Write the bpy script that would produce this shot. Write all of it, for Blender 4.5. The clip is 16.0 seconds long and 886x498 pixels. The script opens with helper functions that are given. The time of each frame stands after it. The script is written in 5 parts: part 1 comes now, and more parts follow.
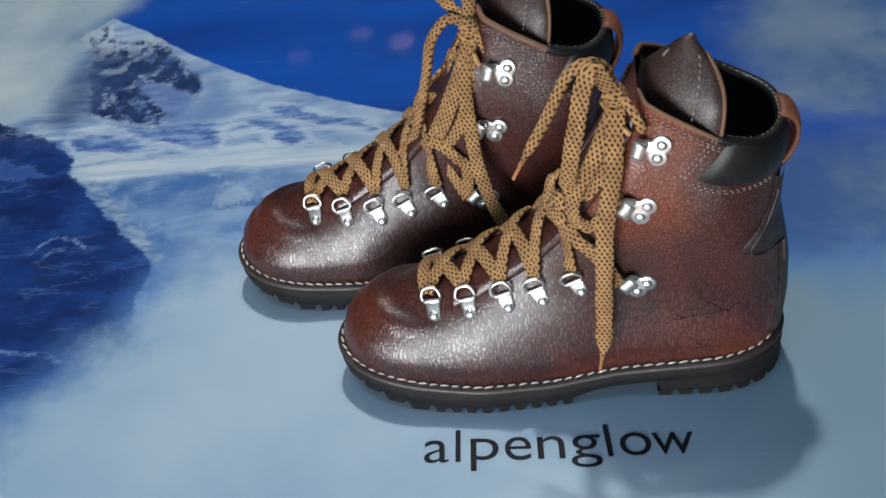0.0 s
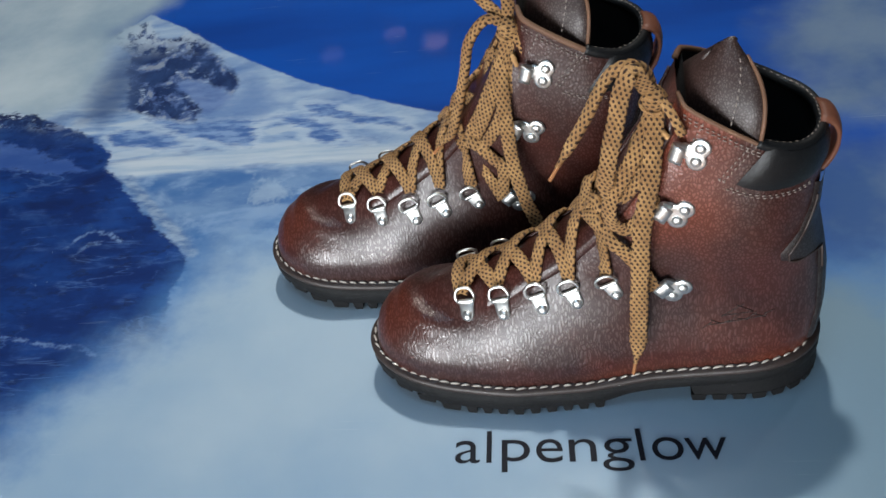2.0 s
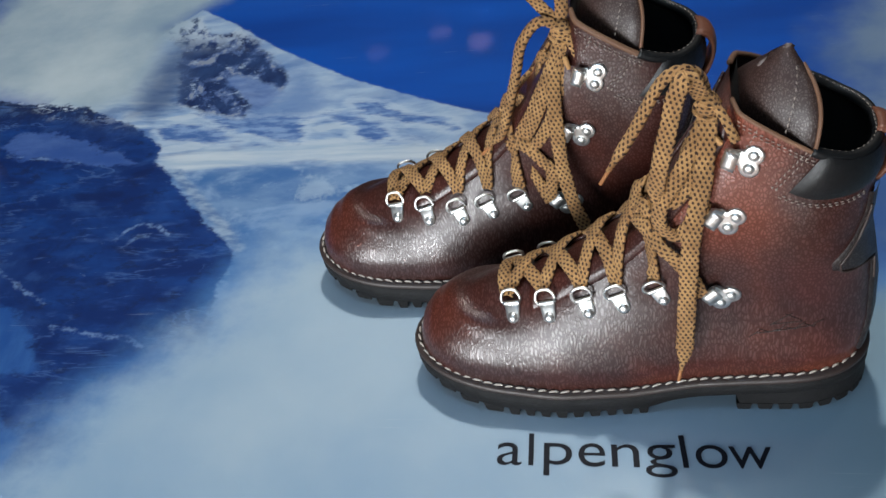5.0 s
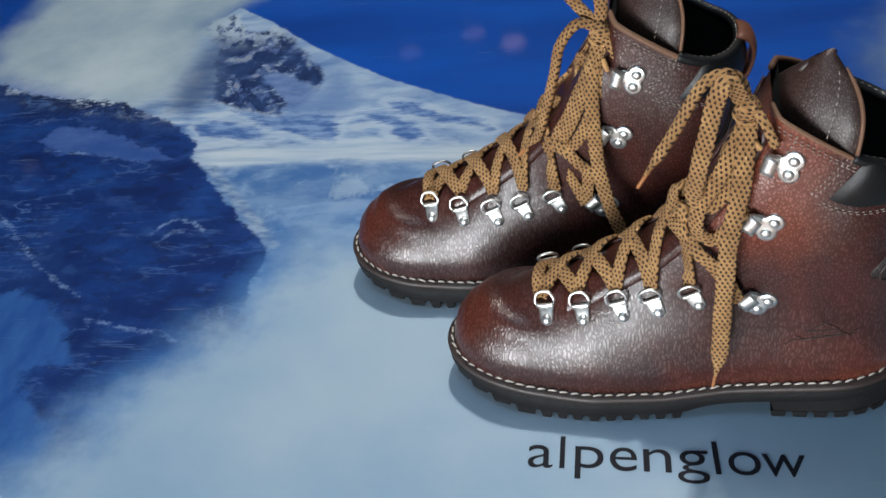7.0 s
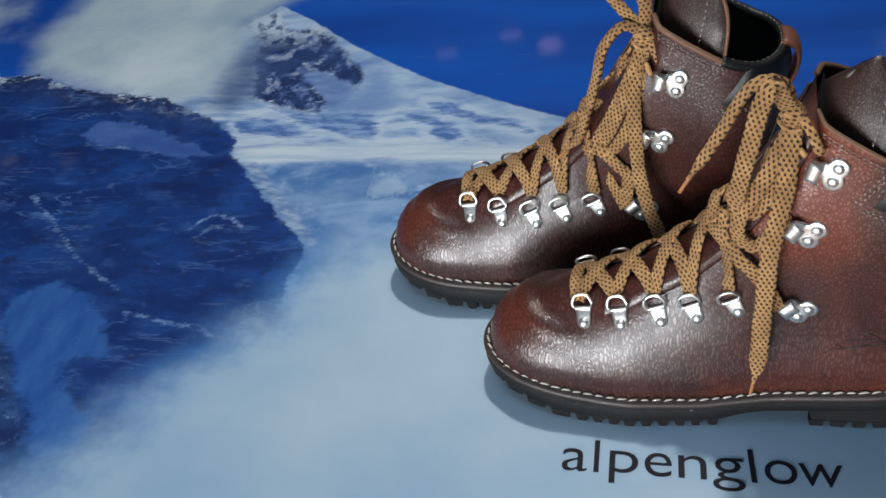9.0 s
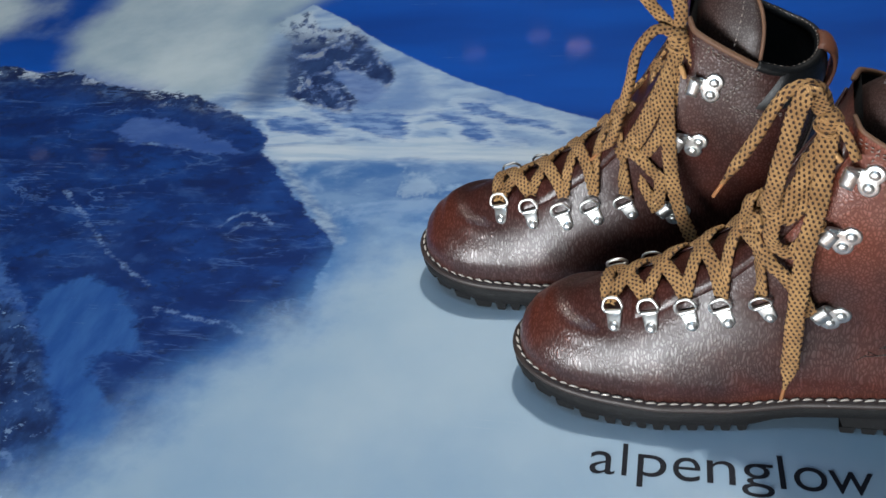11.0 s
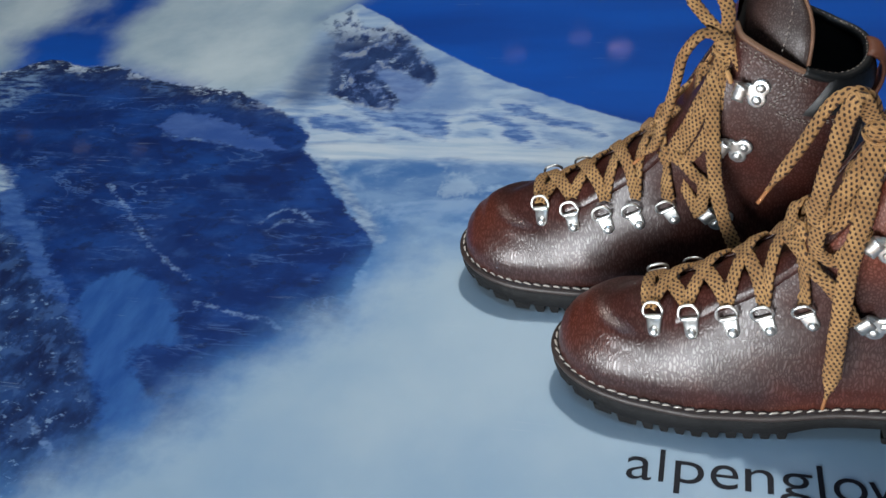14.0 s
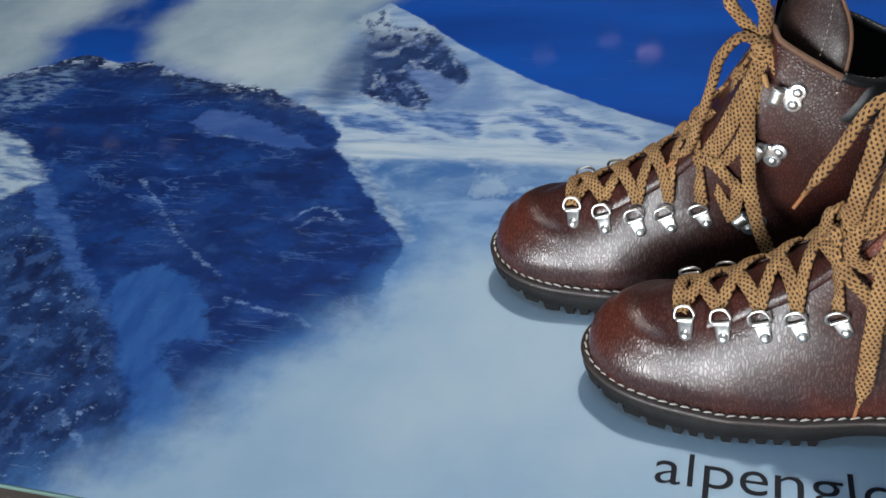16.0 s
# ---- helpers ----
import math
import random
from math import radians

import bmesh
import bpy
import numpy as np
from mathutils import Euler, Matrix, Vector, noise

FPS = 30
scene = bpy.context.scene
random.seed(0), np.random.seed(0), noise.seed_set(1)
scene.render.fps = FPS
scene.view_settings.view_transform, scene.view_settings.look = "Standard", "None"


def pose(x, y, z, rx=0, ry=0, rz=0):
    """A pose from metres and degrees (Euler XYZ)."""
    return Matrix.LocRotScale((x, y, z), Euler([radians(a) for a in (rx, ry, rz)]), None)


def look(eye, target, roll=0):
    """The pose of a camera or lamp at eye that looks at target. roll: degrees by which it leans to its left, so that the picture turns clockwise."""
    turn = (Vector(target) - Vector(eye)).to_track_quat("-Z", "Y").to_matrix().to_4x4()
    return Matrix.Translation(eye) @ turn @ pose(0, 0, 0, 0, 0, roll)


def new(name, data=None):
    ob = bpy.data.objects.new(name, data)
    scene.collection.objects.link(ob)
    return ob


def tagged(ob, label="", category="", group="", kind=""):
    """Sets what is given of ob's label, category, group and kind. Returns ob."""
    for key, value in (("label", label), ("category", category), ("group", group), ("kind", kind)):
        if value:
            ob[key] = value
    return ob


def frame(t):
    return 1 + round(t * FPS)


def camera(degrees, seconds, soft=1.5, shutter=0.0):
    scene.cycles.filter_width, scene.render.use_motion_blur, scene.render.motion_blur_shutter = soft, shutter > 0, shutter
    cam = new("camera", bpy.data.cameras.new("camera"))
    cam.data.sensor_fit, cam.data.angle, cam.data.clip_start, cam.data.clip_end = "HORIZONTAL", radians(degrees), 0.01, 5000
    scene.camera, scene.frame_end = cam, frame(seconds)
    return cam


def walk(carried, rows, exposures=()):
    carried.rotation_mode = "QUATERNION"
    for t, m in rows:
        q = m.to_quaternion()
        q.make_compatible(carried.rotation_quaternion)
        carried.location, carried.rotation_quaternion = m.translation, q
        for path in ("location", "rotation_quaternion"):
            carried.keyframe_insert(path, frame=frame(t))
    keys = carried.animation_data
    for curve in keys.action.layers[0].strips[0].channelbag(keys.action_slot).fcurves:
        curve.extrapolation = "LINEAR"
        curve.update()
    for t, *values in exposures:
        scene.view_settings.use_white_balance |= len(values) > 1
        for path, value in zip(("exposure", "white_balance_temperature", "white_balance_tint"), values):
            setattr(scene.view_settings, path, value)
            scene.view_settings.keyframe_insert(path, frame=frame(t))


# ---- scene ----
# World: x along the front edge of the board, y away from the viewer, z up;
# the origin is the middle of the lettering's baseline on the board.
cam = camera(42.8, 16.0, soft=1.6)
ROWS = [
    (0.0, 0.0519, -0.4414, 0.5720, 48.569, 8.737, 4.658),
    (0.5, 0.0514, -0.4411, 0.5719, 48.630, 8.810, 5.084),
    (1.0, 0.0501, -0.4413, 0.5727, 48.703, 8.904, 5.763),
    (1.5, 0.0491, -0.4411, 0.5727, 48.737, 8.920, 6.020),
    (2.0, 0.0484, -0.4415, 0.5723, 48.850, 8.965, 6.441),
    (2.5, 0.0479, -0.4417, 0.5728, 48.909, 9.002, 6.879),
    (3.0, 0.0472, -0.4415, 0.5729, 48.935, 9.049, 7.106),
    (3.5, 0.0464, -0.4419, 0.5733, 48.987, 9.104, 7.423),
    (6.0, 0.0415, -0.4425, 0.5743, 49.368, 9.248, 9.801),
    (6.5, 0.0406, -0.4427, 0.5745, 49.437, 9.308, 10.162),
    (7.0, 0.0395, -0.4426, 0.5745, 49.516, 9.332, 10.682),
    (7.5, 0.0380, -0.4434, 0.5757, 49.578, 9.339, 11.147),
    (8.0, 0.0372, -0.4434, 0.5751, 49.707, 9.328, 11.736),
    (8.5, 0.0365, -0.4437, 0.5757, 49.761, 9.422, 12.135),
    (9.0, 0.0352, -0.4441, 0.5750, 49.910, 9.425, 12.700),
    (11.5, 0.0312, -0.4455, 0.5768, 50.211, 9.622, 14.585),
    (12.0, 0.0311, -0.4451, 0.5763, 50.295, 9.678, 15.026),
    (12.5, 0.0305, -0.4452, 0.5760, 50.378, 9.715, 15.438),
    (13.0, 0.0296, -0.4453, 0.5769, 50.396, 9.744, 15.753),
    (13.5, 0.0289, -0.4460, 0.5767, 50.506, 9.748, 16.115),
    (14.0, 0.0285, -0.4456, 0.5774, 50.498, 9.792, 16.408),
    (14.5, 0.0270, -0.4468, 0.5770, 50.652, 9.764, 16.934),
    (15.0, 0.0260, -0.4469, 0.5767, 50.742, 9.772, 17.334),
    (15.5, 0.0259, -0.4476, 0.5777, 50.776, 9.825, 17.657),
    (16.0, 0.0245, -0.4476, 0.5776, 50.835, 9.822, 18.025),
]
walk(cam, [(t, pose(x, y, z, rx, ry, rz)) for t, x, y, z, rx, ry, rz in ROWS], exposures=[(0.0, 0.0), (16.0, 0.0)])

# ---------------------------------------------------------------- light
world = bpy.data.worlds.new("hall_air")
world.use_nodes = True
world.node_tree.nodes["Background"].inputs[0].default_value = (0.55, 0.6, 0.7, 1)
world.node_tree.nodes["Background"].inputs[1].default_value = 0.05
scene.world = world


def area_lamp(name, eye, target, w, h, watts, color, shape="RECTANGLE"):
    data = bpy.data.lights.new(name, "AREA")
    data.shape, data.size, data.energy, data.color = shape, w, watts, color
    if shape in ("RECTANGLE", "ELLIPSE"):
        data.size_y = h
    ob = new(name, data)
    ob.matrix_world = look(eye, target)
    return ob


# the shop's window front behind the viewer, an added overhead fill, ceiling spots and far downlights
area_lamp("window_daylight", (-1.10, -2.9, 0.30), (-0.3, 0.15, 0.2), 2.3, 0.78, 168, (0.92, 0.965, 1.0))
# added fill without a fixture: tints the boots' shadows on the board blue
area_lamp("overhead_panel_light", (-0.35, -0.35, 2.3), (-0.1, 0.1, 0.0), 1.2, 0.5, 8, (0.45, 0.72, 1.0))
area_lamp("ceiling_spot_light", (0.02, 0.86, 2.25), (0.0, 0.1, 0.0), 0.14, 0.14, 34, (1.0, 0.955, 0.89), "DISK")
area_lamp("ceiling_spot_light", (-0.40, 0.55, 2.25), (0.0, 0.1, 0.0), 0.12, 0.12, 2.2, (1.0, 0.96, 0.92), "DISK")
area_lamp("ceiling_spot_light", (0.50, 0.65, 2.25), (0.0, 0.1, 0.0), 0.12, 0.12, 2.2, (0.96, 0.98, 1.0), "DISK")
for x, y, watts in ((-0.99, 4.37, 0.045), (-1.21, 4.48, 0.016), (-1.51, 4.32, 0.012)):
    area_lamp("small_red_downlight", (x, y, 2.3), (x, y, 0.0), 0.12, 0.12, watts, (1.0, 0.6, 0.55), "DISK")
for x, y, watts in ((-3.97, 3.52, 0.0045), (-3.56, 3.43, 0.006), (-3.22, 3.42, 0.004), (-3.26, 4.67, 0.008)):
    area_lamp("small_downlight", (x, y, 2.3), (x, y, 0.0), 0.09, 0.09, watts, (1.0, 0.88, 0.84), "DISK")


# ---------------------------------------------------------------- materials
def srgb(r, g, b, k=1.0):
    def lin(c):
        c = c / 255
        return k * (c / 12.92 if c <= 0.04045 else ((c + 0.055) / 1.055) ** 2.4)
    return (lin(r), lin(g), lin(b), 1)


class Nodes:
    """Short hand for one material's node tree."""

    def __init__(self, name):
        self.mat = bpy.data.materials.new(name)
        self.mat.use_nodes = True
        self.t = self.mat.node_tree
        self.bsdf = self.t.nodes["Principled BSDF"]

    def add(self, kind, **values):
        n = self.t.nodes.new(kind)
        for k, v in values.items():
            if k in n.inputs:
                self.put(n.inputs[k], v)
        return n

    def put(self, socket, v):
        if isinstance(v, bpy.types.NodeSocket):
            self.t.links.new(v, socket)
        else:
            socket.default_value = v

    def math(self, op, a, b=0.0, c=0.0, clamp=False):
        n = self.t.nodes.new("ShaderNodeMath")
        n.operation, n.use_clamp = op, clamp
        for s, v in zip(n.inputs, (a, b, c)):
            self.put(s, v)
        return n.outputs[0]

    def mix(self, f, a, b, blend="MIX"):
        n = self.t.nodes.new("ShaderNodeMix")
        n.data_type, n.blend_type = "RGBA", blend
        self.put(n.inputs[0], f), self.put(n.inputs[6], a), self.put(n.inputs[7], b)
        return n.outputs[2]

    def step(self, v, lo, hi, a=0.0, b=1.0):
        n = self.t.nodes.new("ShaderNodeMapRange")
        n.interpolation_type = "SMOOTHSTEP"
        for s, x in zip(n.inputs, (v, lo, hi, a, b)):
            self.put(s, x)
        return n.outputs[0]

    def coords(self, scale=(1, 1, 1), rot=(0, 0, 0), kind="Object"):
        c = self.t.nodes.new("ShaderNodeTexCoord")
        m = self.t.nodes.new("ShaderNodeMapping")
        m.inputs["Scale"].default_value = scale
        m.inputs["Rotation"].default_value = rot
        self.t.links.new(c.outputs[kind], m.inputs[0])
        return m.outputs[0]

    def noise(self, vec, scale, detail=4.0, rough=0.55, distort=0.0):
        n = self.add("ShaderNodeTexNoise", Vector=vec, Scale=scale, Detail=detail, Roughness=rough, Distortion=distort)
        return n.outputs[0]

    def attr(self, name):
        n = self.t.nodes.new("ShaderNodeAttribute")
        n.attribute_name = name
        return n.outputs["Fac"]

    def bump(self, height, strength=0.3, distance=0.001, normal=None):
        n = self.add("ShaderNodeBump", Strength=strength, Distance=distance, Height=height)
        if normal:
            self.put(n.inputs["Normal"], normal)
        return n.outputs[0]

    def set(self, **values):
        for k, v in values.items():
            self.put(self.bsdf.inputs[k.replace("_", " ")], v)
        return self.mat


def leather(name, dark, mid, red, pebble=285.0, rough=0.285, bump=0.36):
    """Oiled, pebbled leather: rounded grains drawn out a little, cloudy dye, areas reddened for wear and light."""
    m = Nodes(name)
    v = m.coords()
    cloud = m.noise(v, 16, 4, 0.6)
    tone = m.mix(m.step(cloud, 0.36, 0.66), dark, mid)
    # dye rubbed redder on toe and outer ankle, also painting in the light falling there
    at = m.add("ShaderNodeSeparateXYZ")
    m.put(at.inputs[0], v)
    ankle = m.math("MULTIPLY", m.math("MULTIPLY", m.step(at.outputs[2], 0.105, 0.165), m.step(at.outputs[0], 0.125, 0.07)), m.attr("outer_side"))
    worn_lit = m.math("ADD", m.math("MULTIPLY", m.step(at.outputs[0], -0.06, -0.125), 0.22), m.math("MULTIPLY", ankle, 0.36))
    worn_lit = m.math("ADD", worn_lit, m.noise(m.coords((1, 1, 0.8)), 11, 3, 0.5))
    tone = m.mix(m.step(worn_lit, 0.52, 0.90), tone, red)
    warp = m.add("ShaderNodeMix")
    warp.data_type = "VECTOR"
    g = m.coords((1.9, 0.95, 0.50), (0, 0.22, 0))
    warp2 = m.add("ShaderNodeMix")
    warp2.data_type = "VECTOR"
    nv = m.add("ShaderNodeTexNoise", Vector=v, Scale=90.0, Detail=2.0)
    m.put(warp.inputs[0], 0.010)
    m.put(warp.inputs[4], g), m.put(warp.inputs[5], nv.outputs[1])
    m.put(warp2.inputs[0], 0.008)
    m.put(warp2.inputs[4], m.coords((1.75, 1.5, 1.15))), m.put(warp2.inputs[5], nv.outputs[1])
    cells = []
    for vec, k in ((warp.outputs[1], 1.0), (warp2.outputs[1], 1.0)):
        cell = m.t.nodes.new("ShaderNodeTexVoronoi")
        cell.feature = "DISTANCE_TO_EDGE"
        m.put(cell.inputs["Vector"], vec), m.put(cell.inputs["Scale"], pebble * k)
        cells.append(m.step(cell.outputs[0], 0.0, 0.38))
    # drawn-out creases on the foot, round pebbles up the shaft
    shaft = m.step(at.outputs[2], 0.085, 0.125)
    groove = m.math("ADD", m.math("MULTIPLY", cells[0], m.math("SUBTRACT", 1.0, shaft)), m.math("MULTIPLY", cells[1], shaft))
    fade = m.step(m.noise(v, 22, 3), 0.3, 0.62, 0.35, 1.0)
    # cavity shade painted into the colour: the grooves' tone goes darker
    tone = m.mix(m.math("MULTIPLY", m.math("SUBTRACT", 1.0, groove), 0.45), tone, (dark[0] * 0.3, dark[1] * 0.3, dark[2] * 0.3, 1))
    crease = m.noise(m.coords((1.6, 1, 0.6), (0, 0.6, 0)), 70, 3, 0.6)
    height = m.math("ADD", m.math("MULTIPLY", groove, fade), m.math("MULTIPLY", crease, 0.15))
    # specular is lowered in the grooves too, as part of that painted cavity shade
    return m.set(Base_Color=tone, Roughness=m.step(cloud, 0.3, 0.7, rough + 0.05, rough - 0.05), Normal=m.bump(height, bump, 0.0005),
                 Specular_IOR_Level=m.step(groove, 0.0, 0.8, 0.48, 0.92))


def plain(name, color, rough=0.5, metal=0.0, grain=300.0, vary=0.25, bump=0.15, spec=0.5):
    m = Nodes(name)
    v = m.coords()
    n = m.noise(v, grain, 4)
    low = m.noise(v, grain * 0.08, 3)
    c = m.mix(m.math("MULTIPLY", m.step(low, 0.3, 0.7), vary), color, tuple(0.45 * x for x in color[:3]) + (1,))
    return m.set(Base_Color=c, Roughness=m.step(n, 0.2, 0.8, rough - 0.05, rough + 0.08), Metallic=metal, Normal=m.bump(n, bump, 0.0005), Specular_IOR_Level=spec)


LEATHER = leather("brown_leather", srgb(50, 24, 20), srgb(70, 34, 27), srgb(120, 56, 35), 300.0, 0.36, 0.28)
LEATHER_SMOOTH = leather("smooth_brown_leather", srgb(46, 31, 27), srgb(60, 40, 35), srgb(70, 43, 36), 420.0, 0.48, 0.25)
LEATHER_EDGE = plain("raw_leather_edge", srgb(100, 70, 50), 0.65)
PULL = plain("tan_pull_leather", srgb(104, 62, 44), 0.5, 0, 400, 0.4, 0.25)
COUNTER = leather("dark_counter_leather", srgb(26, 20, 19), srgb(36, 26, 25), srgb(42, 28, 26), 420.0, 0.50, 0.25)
CUFF = plain("black_padded_leather", srgb(13, 15, 17), 0.46, 0, 500, 0.3, 0.25, 0.35)
LINING = plain("black_lining", srgb(18, 18, 19), 0.6, 0, 500, 0.3, 0.2)
RUBBER = plain("black_rubber", srgb(21, 21, 22), 0.7, 0, 260, 0.7, 0.6, 0.22)
WELT = plain("dark_welt", srgb(48, 36, 32), 0.5, 0, 260, 0.4, 0.25)
THREAD = plain("pale_thread", srgb(178, 170, 160), 0.7, 0, 900, 0.35, 0.3)
THREAD_GREY = plain("grey_thread", srgb(140, 130, 122), 0.7, 0, 900, 0.35, 0.3)
CHROME = plain("nickel_plate", srgb(226, 226, 223), 0.38, 1.0, 350, 0.08, 0.03)
INK = plain("black_ink", srgb(14, 19, 30), 0.6, 0, 300, 0.1, 0.02, 0.2)


def lace_material():
    """Woven tan lace with staggered dark brown flecks."""
    m = Nodes("tan_woven_lace")
    sep = m.add("ShaderNodeSeparateXYZ")
    c = m.t.nodes.new("ShaderNodeTexCoord")
    m.put(sep.inputs[0], c.outputs["UV"])
    along, across = sep.outputs[0], sep.outputs[1]
    row = m.math("FLOOR", m.math("MULTIPLY", along, 1 / 0.0026))
    shift = m.math("MULTIPLY", m.math("MODULO", row, 2.0), 0.5)
    a = m.math("SUBTRACT", m.math("FRACT", m.math("MULTIPLY", along, 1 / 0.0026)), 0.5)
    b = m.math("SUBTRACT", m.math("FRACT", m.math("ADD", m.math("MULTIPLY", across, 1 / 0.0030), shift)), 0.5)
    b = m.math("ADD", b, m.math("MULTIPLY", a, 0.18))
    d = m.math("SQRT", m.math("ADD", m.math("POWER", m.math("MULTIPLY", a, 0.66), 2.0), m.math("POWER", b, 2.0)))
    v = m.coords()
    fleck = m.step(m.math("ADD", d, m.math("MULTIPLY", m.math("SUBTRACT", m.noise(v, 700), 0.5), 0.26)), 0.18, 0.29, 1.0, 0.0)
    weave = m.math("MULTIPLY", m.math("SINE", m.math("MULTIPLY", m.math("ADD", along, across), 5200.0)),
                   m.math("SINE", m.math("MULTIPLY", m.math("SUBTRACT", along, across), 5200.0)))
    tan = m.mix(m.step(m.noise(v, 90, 3), 0.3, 0.7), srgb(196, 152, 98), srgb(162, 121, 76))
    tan = m.mix(m.step(weave, -0.6, 0.6), m.mix(0.4, tan, srgb(130, 90, 46)), tan)
    col = m.mix(fleck, tan, srgb(54, 33, 22))
    return m.set(Base_Color=col, Roughness=0.8, Normal=m.bump(m.math("SUBTRACT", weave, m.math("MULTIPLY", fleck, 1.6)), 0.7, 0.0006))


LACE = lace_material()
AGLET = plain("frayed_lace_tip", srgb(150, 98, 56), 0.7)


# ---------------------------------------------------------------- building helpers
def part(name, bm, material, parent=None, label="", smooth=True):
    """Links a bmesh as one mesh object, under a thing or a part."""
    me = bpy.data.meshes.new(name)
    bm.to_mesh(me)
    bm.free()
    me.materials.append(material)
    if smooth:
        for p in me.polygons:
            p.use_smooth = True
    ob = new(name, me)
    if parent:
        ob.parent = parent
    if label:
        tagged(ob, label)
    return ob


def box(bm, lo, hi, bevel=0.0):
    m = Matrix.Translation([(a + b) / 2 for a, b in zip(lo, hi)]) @ Matrix.Diagonal([b - a for a, b in zip(lo, hi)] + [1])
    made = bmesh.ops.create_cube(bm, size=1, matrix=m)
    if bevel:
        edges = {e for v in made["verts"] for e in v.link_edges}
        bmesh.ops.bevel(bm, geom=list(edges), offset=bevel, segments=2, affect="EDGES", profile=0.6)
    return bm


def box_part(name, lo, hi, material, parent=None, label="", bevel=0.0):
    return part(name, box(bmesh.new(), lo, hi, bevel), material, parent, label, False)


# ---------------------------------------------------------------- the hall round the board
FLOOR_Z, CEIL_Z = -0.80, 2.40
PAINT = plain("grey_wall_paint", srgb(104, 112, 120), 0.7, 0, 30, 0.1, 0.05)
CARPET = plain("brown_carpet", srgb(150, 104, 76), 0.9, 0, 180, 0.45, 0.5)
tagged(box_part("floor", (-4, -3, FLOOR_Z - 0.1), (4, 5, FLOOR_Z), CARPET), "tan brown carpeted hall floor below the board", "floor", kind="structure")
tagged(box_part("ceiling", (-4, -3, CEIL_Z), (4, 5, CEIL_Z + 0.1), PAINT), "grey painted hall ceiling", "ceiling", kind="structure")
for nm, lo, hi in (("wall_north", (-4, 5, FLOOR_Z), (4, 5.12, CEIL_Z)), ("wall_east", (4, -3.12, FLOOR_Z), (4.12, 5.12, CEIL_Z)),
                   ("wall_west", (-4.12, -3.12, FLOOR_Z), (-4, 5.12, CEIL_Z))):
    tagged(box_part(nm, lo, hi, PAINT), "plain grey painted hall wall", "wall", kind="structure")
# the wall behind the viewer has the shop window in it
WX0, WX1, WZ0, WZ1 = -2.27, 0.07, -0.14, 0.74
bm = bmesh.new()
for lo, hi in (((-4, -3.12, FLOOR_Z), (WX0, -3, CEIL_Z)), ((WX1, -3.12, FLOOR_Z), (4, -3, CEIL_Z)), ((WX0, -3.12, FLOOR_Z), (WX1, -3, WZ0)), ((WX0, -3.12, WZ1), (WX1, -3, CEIL_Z))):
    box(bm, lo, hi)
tagged(part("wall_south", bm, PAINT, None, "", False), "grey painted hall wall with a large shop window", "wall", kind="structure")
FRAME = plain("dark_window_metal", srgb(60, 62, 64), 0.4, 0.6)
win = tagged(new("window_1"), "large shop window with a dark metal frame", "window", kind="structure")
for nm, lo, hi in (("window_sill", (WX0, -3.10, WZ0), (WX1, -2.96, WZ0 + 0.04)), ("window_frame", (WX0, -3.10, WZ1 - 0.05), (WX1, -3.02, WZ1)),
                   ("window_frame", (WX0, -3.10, WZ0 + 0.041), (WX0 + 0.05, -3.02, WZ1 - 0.051)), ("window_frame", (WX1 - 0.05, -3.10, WZ0 + 0.041), (WX1, -3.02, WZ1 - 0.051))):
    box_part(nm, lo, hi, FRAME, win, "", 0.004)
GLASS = Nodes("window_glass").set(Base_Color=(0.9, 0.95, 0.95, 1), Roughness=0.02, Transmission_Weight=1.0, IOR=1.45)
pane = box_part("pane", (WX0 + 0.051, -3.07, WZ0 + 0.042), (WX1 - 0.051, -3.062, WZ1 - 0.052), GLASS, win)
pane.visible_shadow = False


def ceiling_spot(x, y, r):
    """A round lamp can under the ceiling, open below, round the lamp's disc."""
    can = tagged(new("ceiling_spotlight"), "small white round ceiling spotlight", "spotlight", "ceiling spotlights")
    can.location = (x, y, 0)
    bm = bmesh.new()
    rings = []
    for k, z in ((1.0, 2.20), (1.06, 2.20), (1.10, 2.23), (1.10, 2.398), (0.0, 2.398)):
        rings.append([bm.verts.new((r * k * math.cos(a), r * k * math.sin(a), z)) for a in [2 * math.pi * i / 20 for i in range(20)]])
    rings.insert(0, [bm.verts.new((r * math.cos(a), r * math.sin(a), 2.34)) for a in [2 * math.pi * i / 20 for i in range(20)]])
    ring_skin = [(a, b) for a, b in zip(rings[:-1], rings[1:])]
    for a, b in ring_skin:
        for i in range(20):
            bm.faces.new((a[i], a[(i + 1) % 20], b[(i + 1) % 20], b[i]))
    bmesh.ops.remove_doubles(bm, verts=bm.verts, dist=1e-5)
    part("housing", bm, PAINT, can)


for x, y, r in ((0.02, 0.86, 0.085), (-0.40, 0.55, 0.085), (0.50, 0.65, 0.085)):
    ceiling_spot(x, y, r)

# ---------------------------------------------------------------- the printed board
BX0, BX1, BY0, BY1 = -1.40, 0.80, -0.082, 1.00


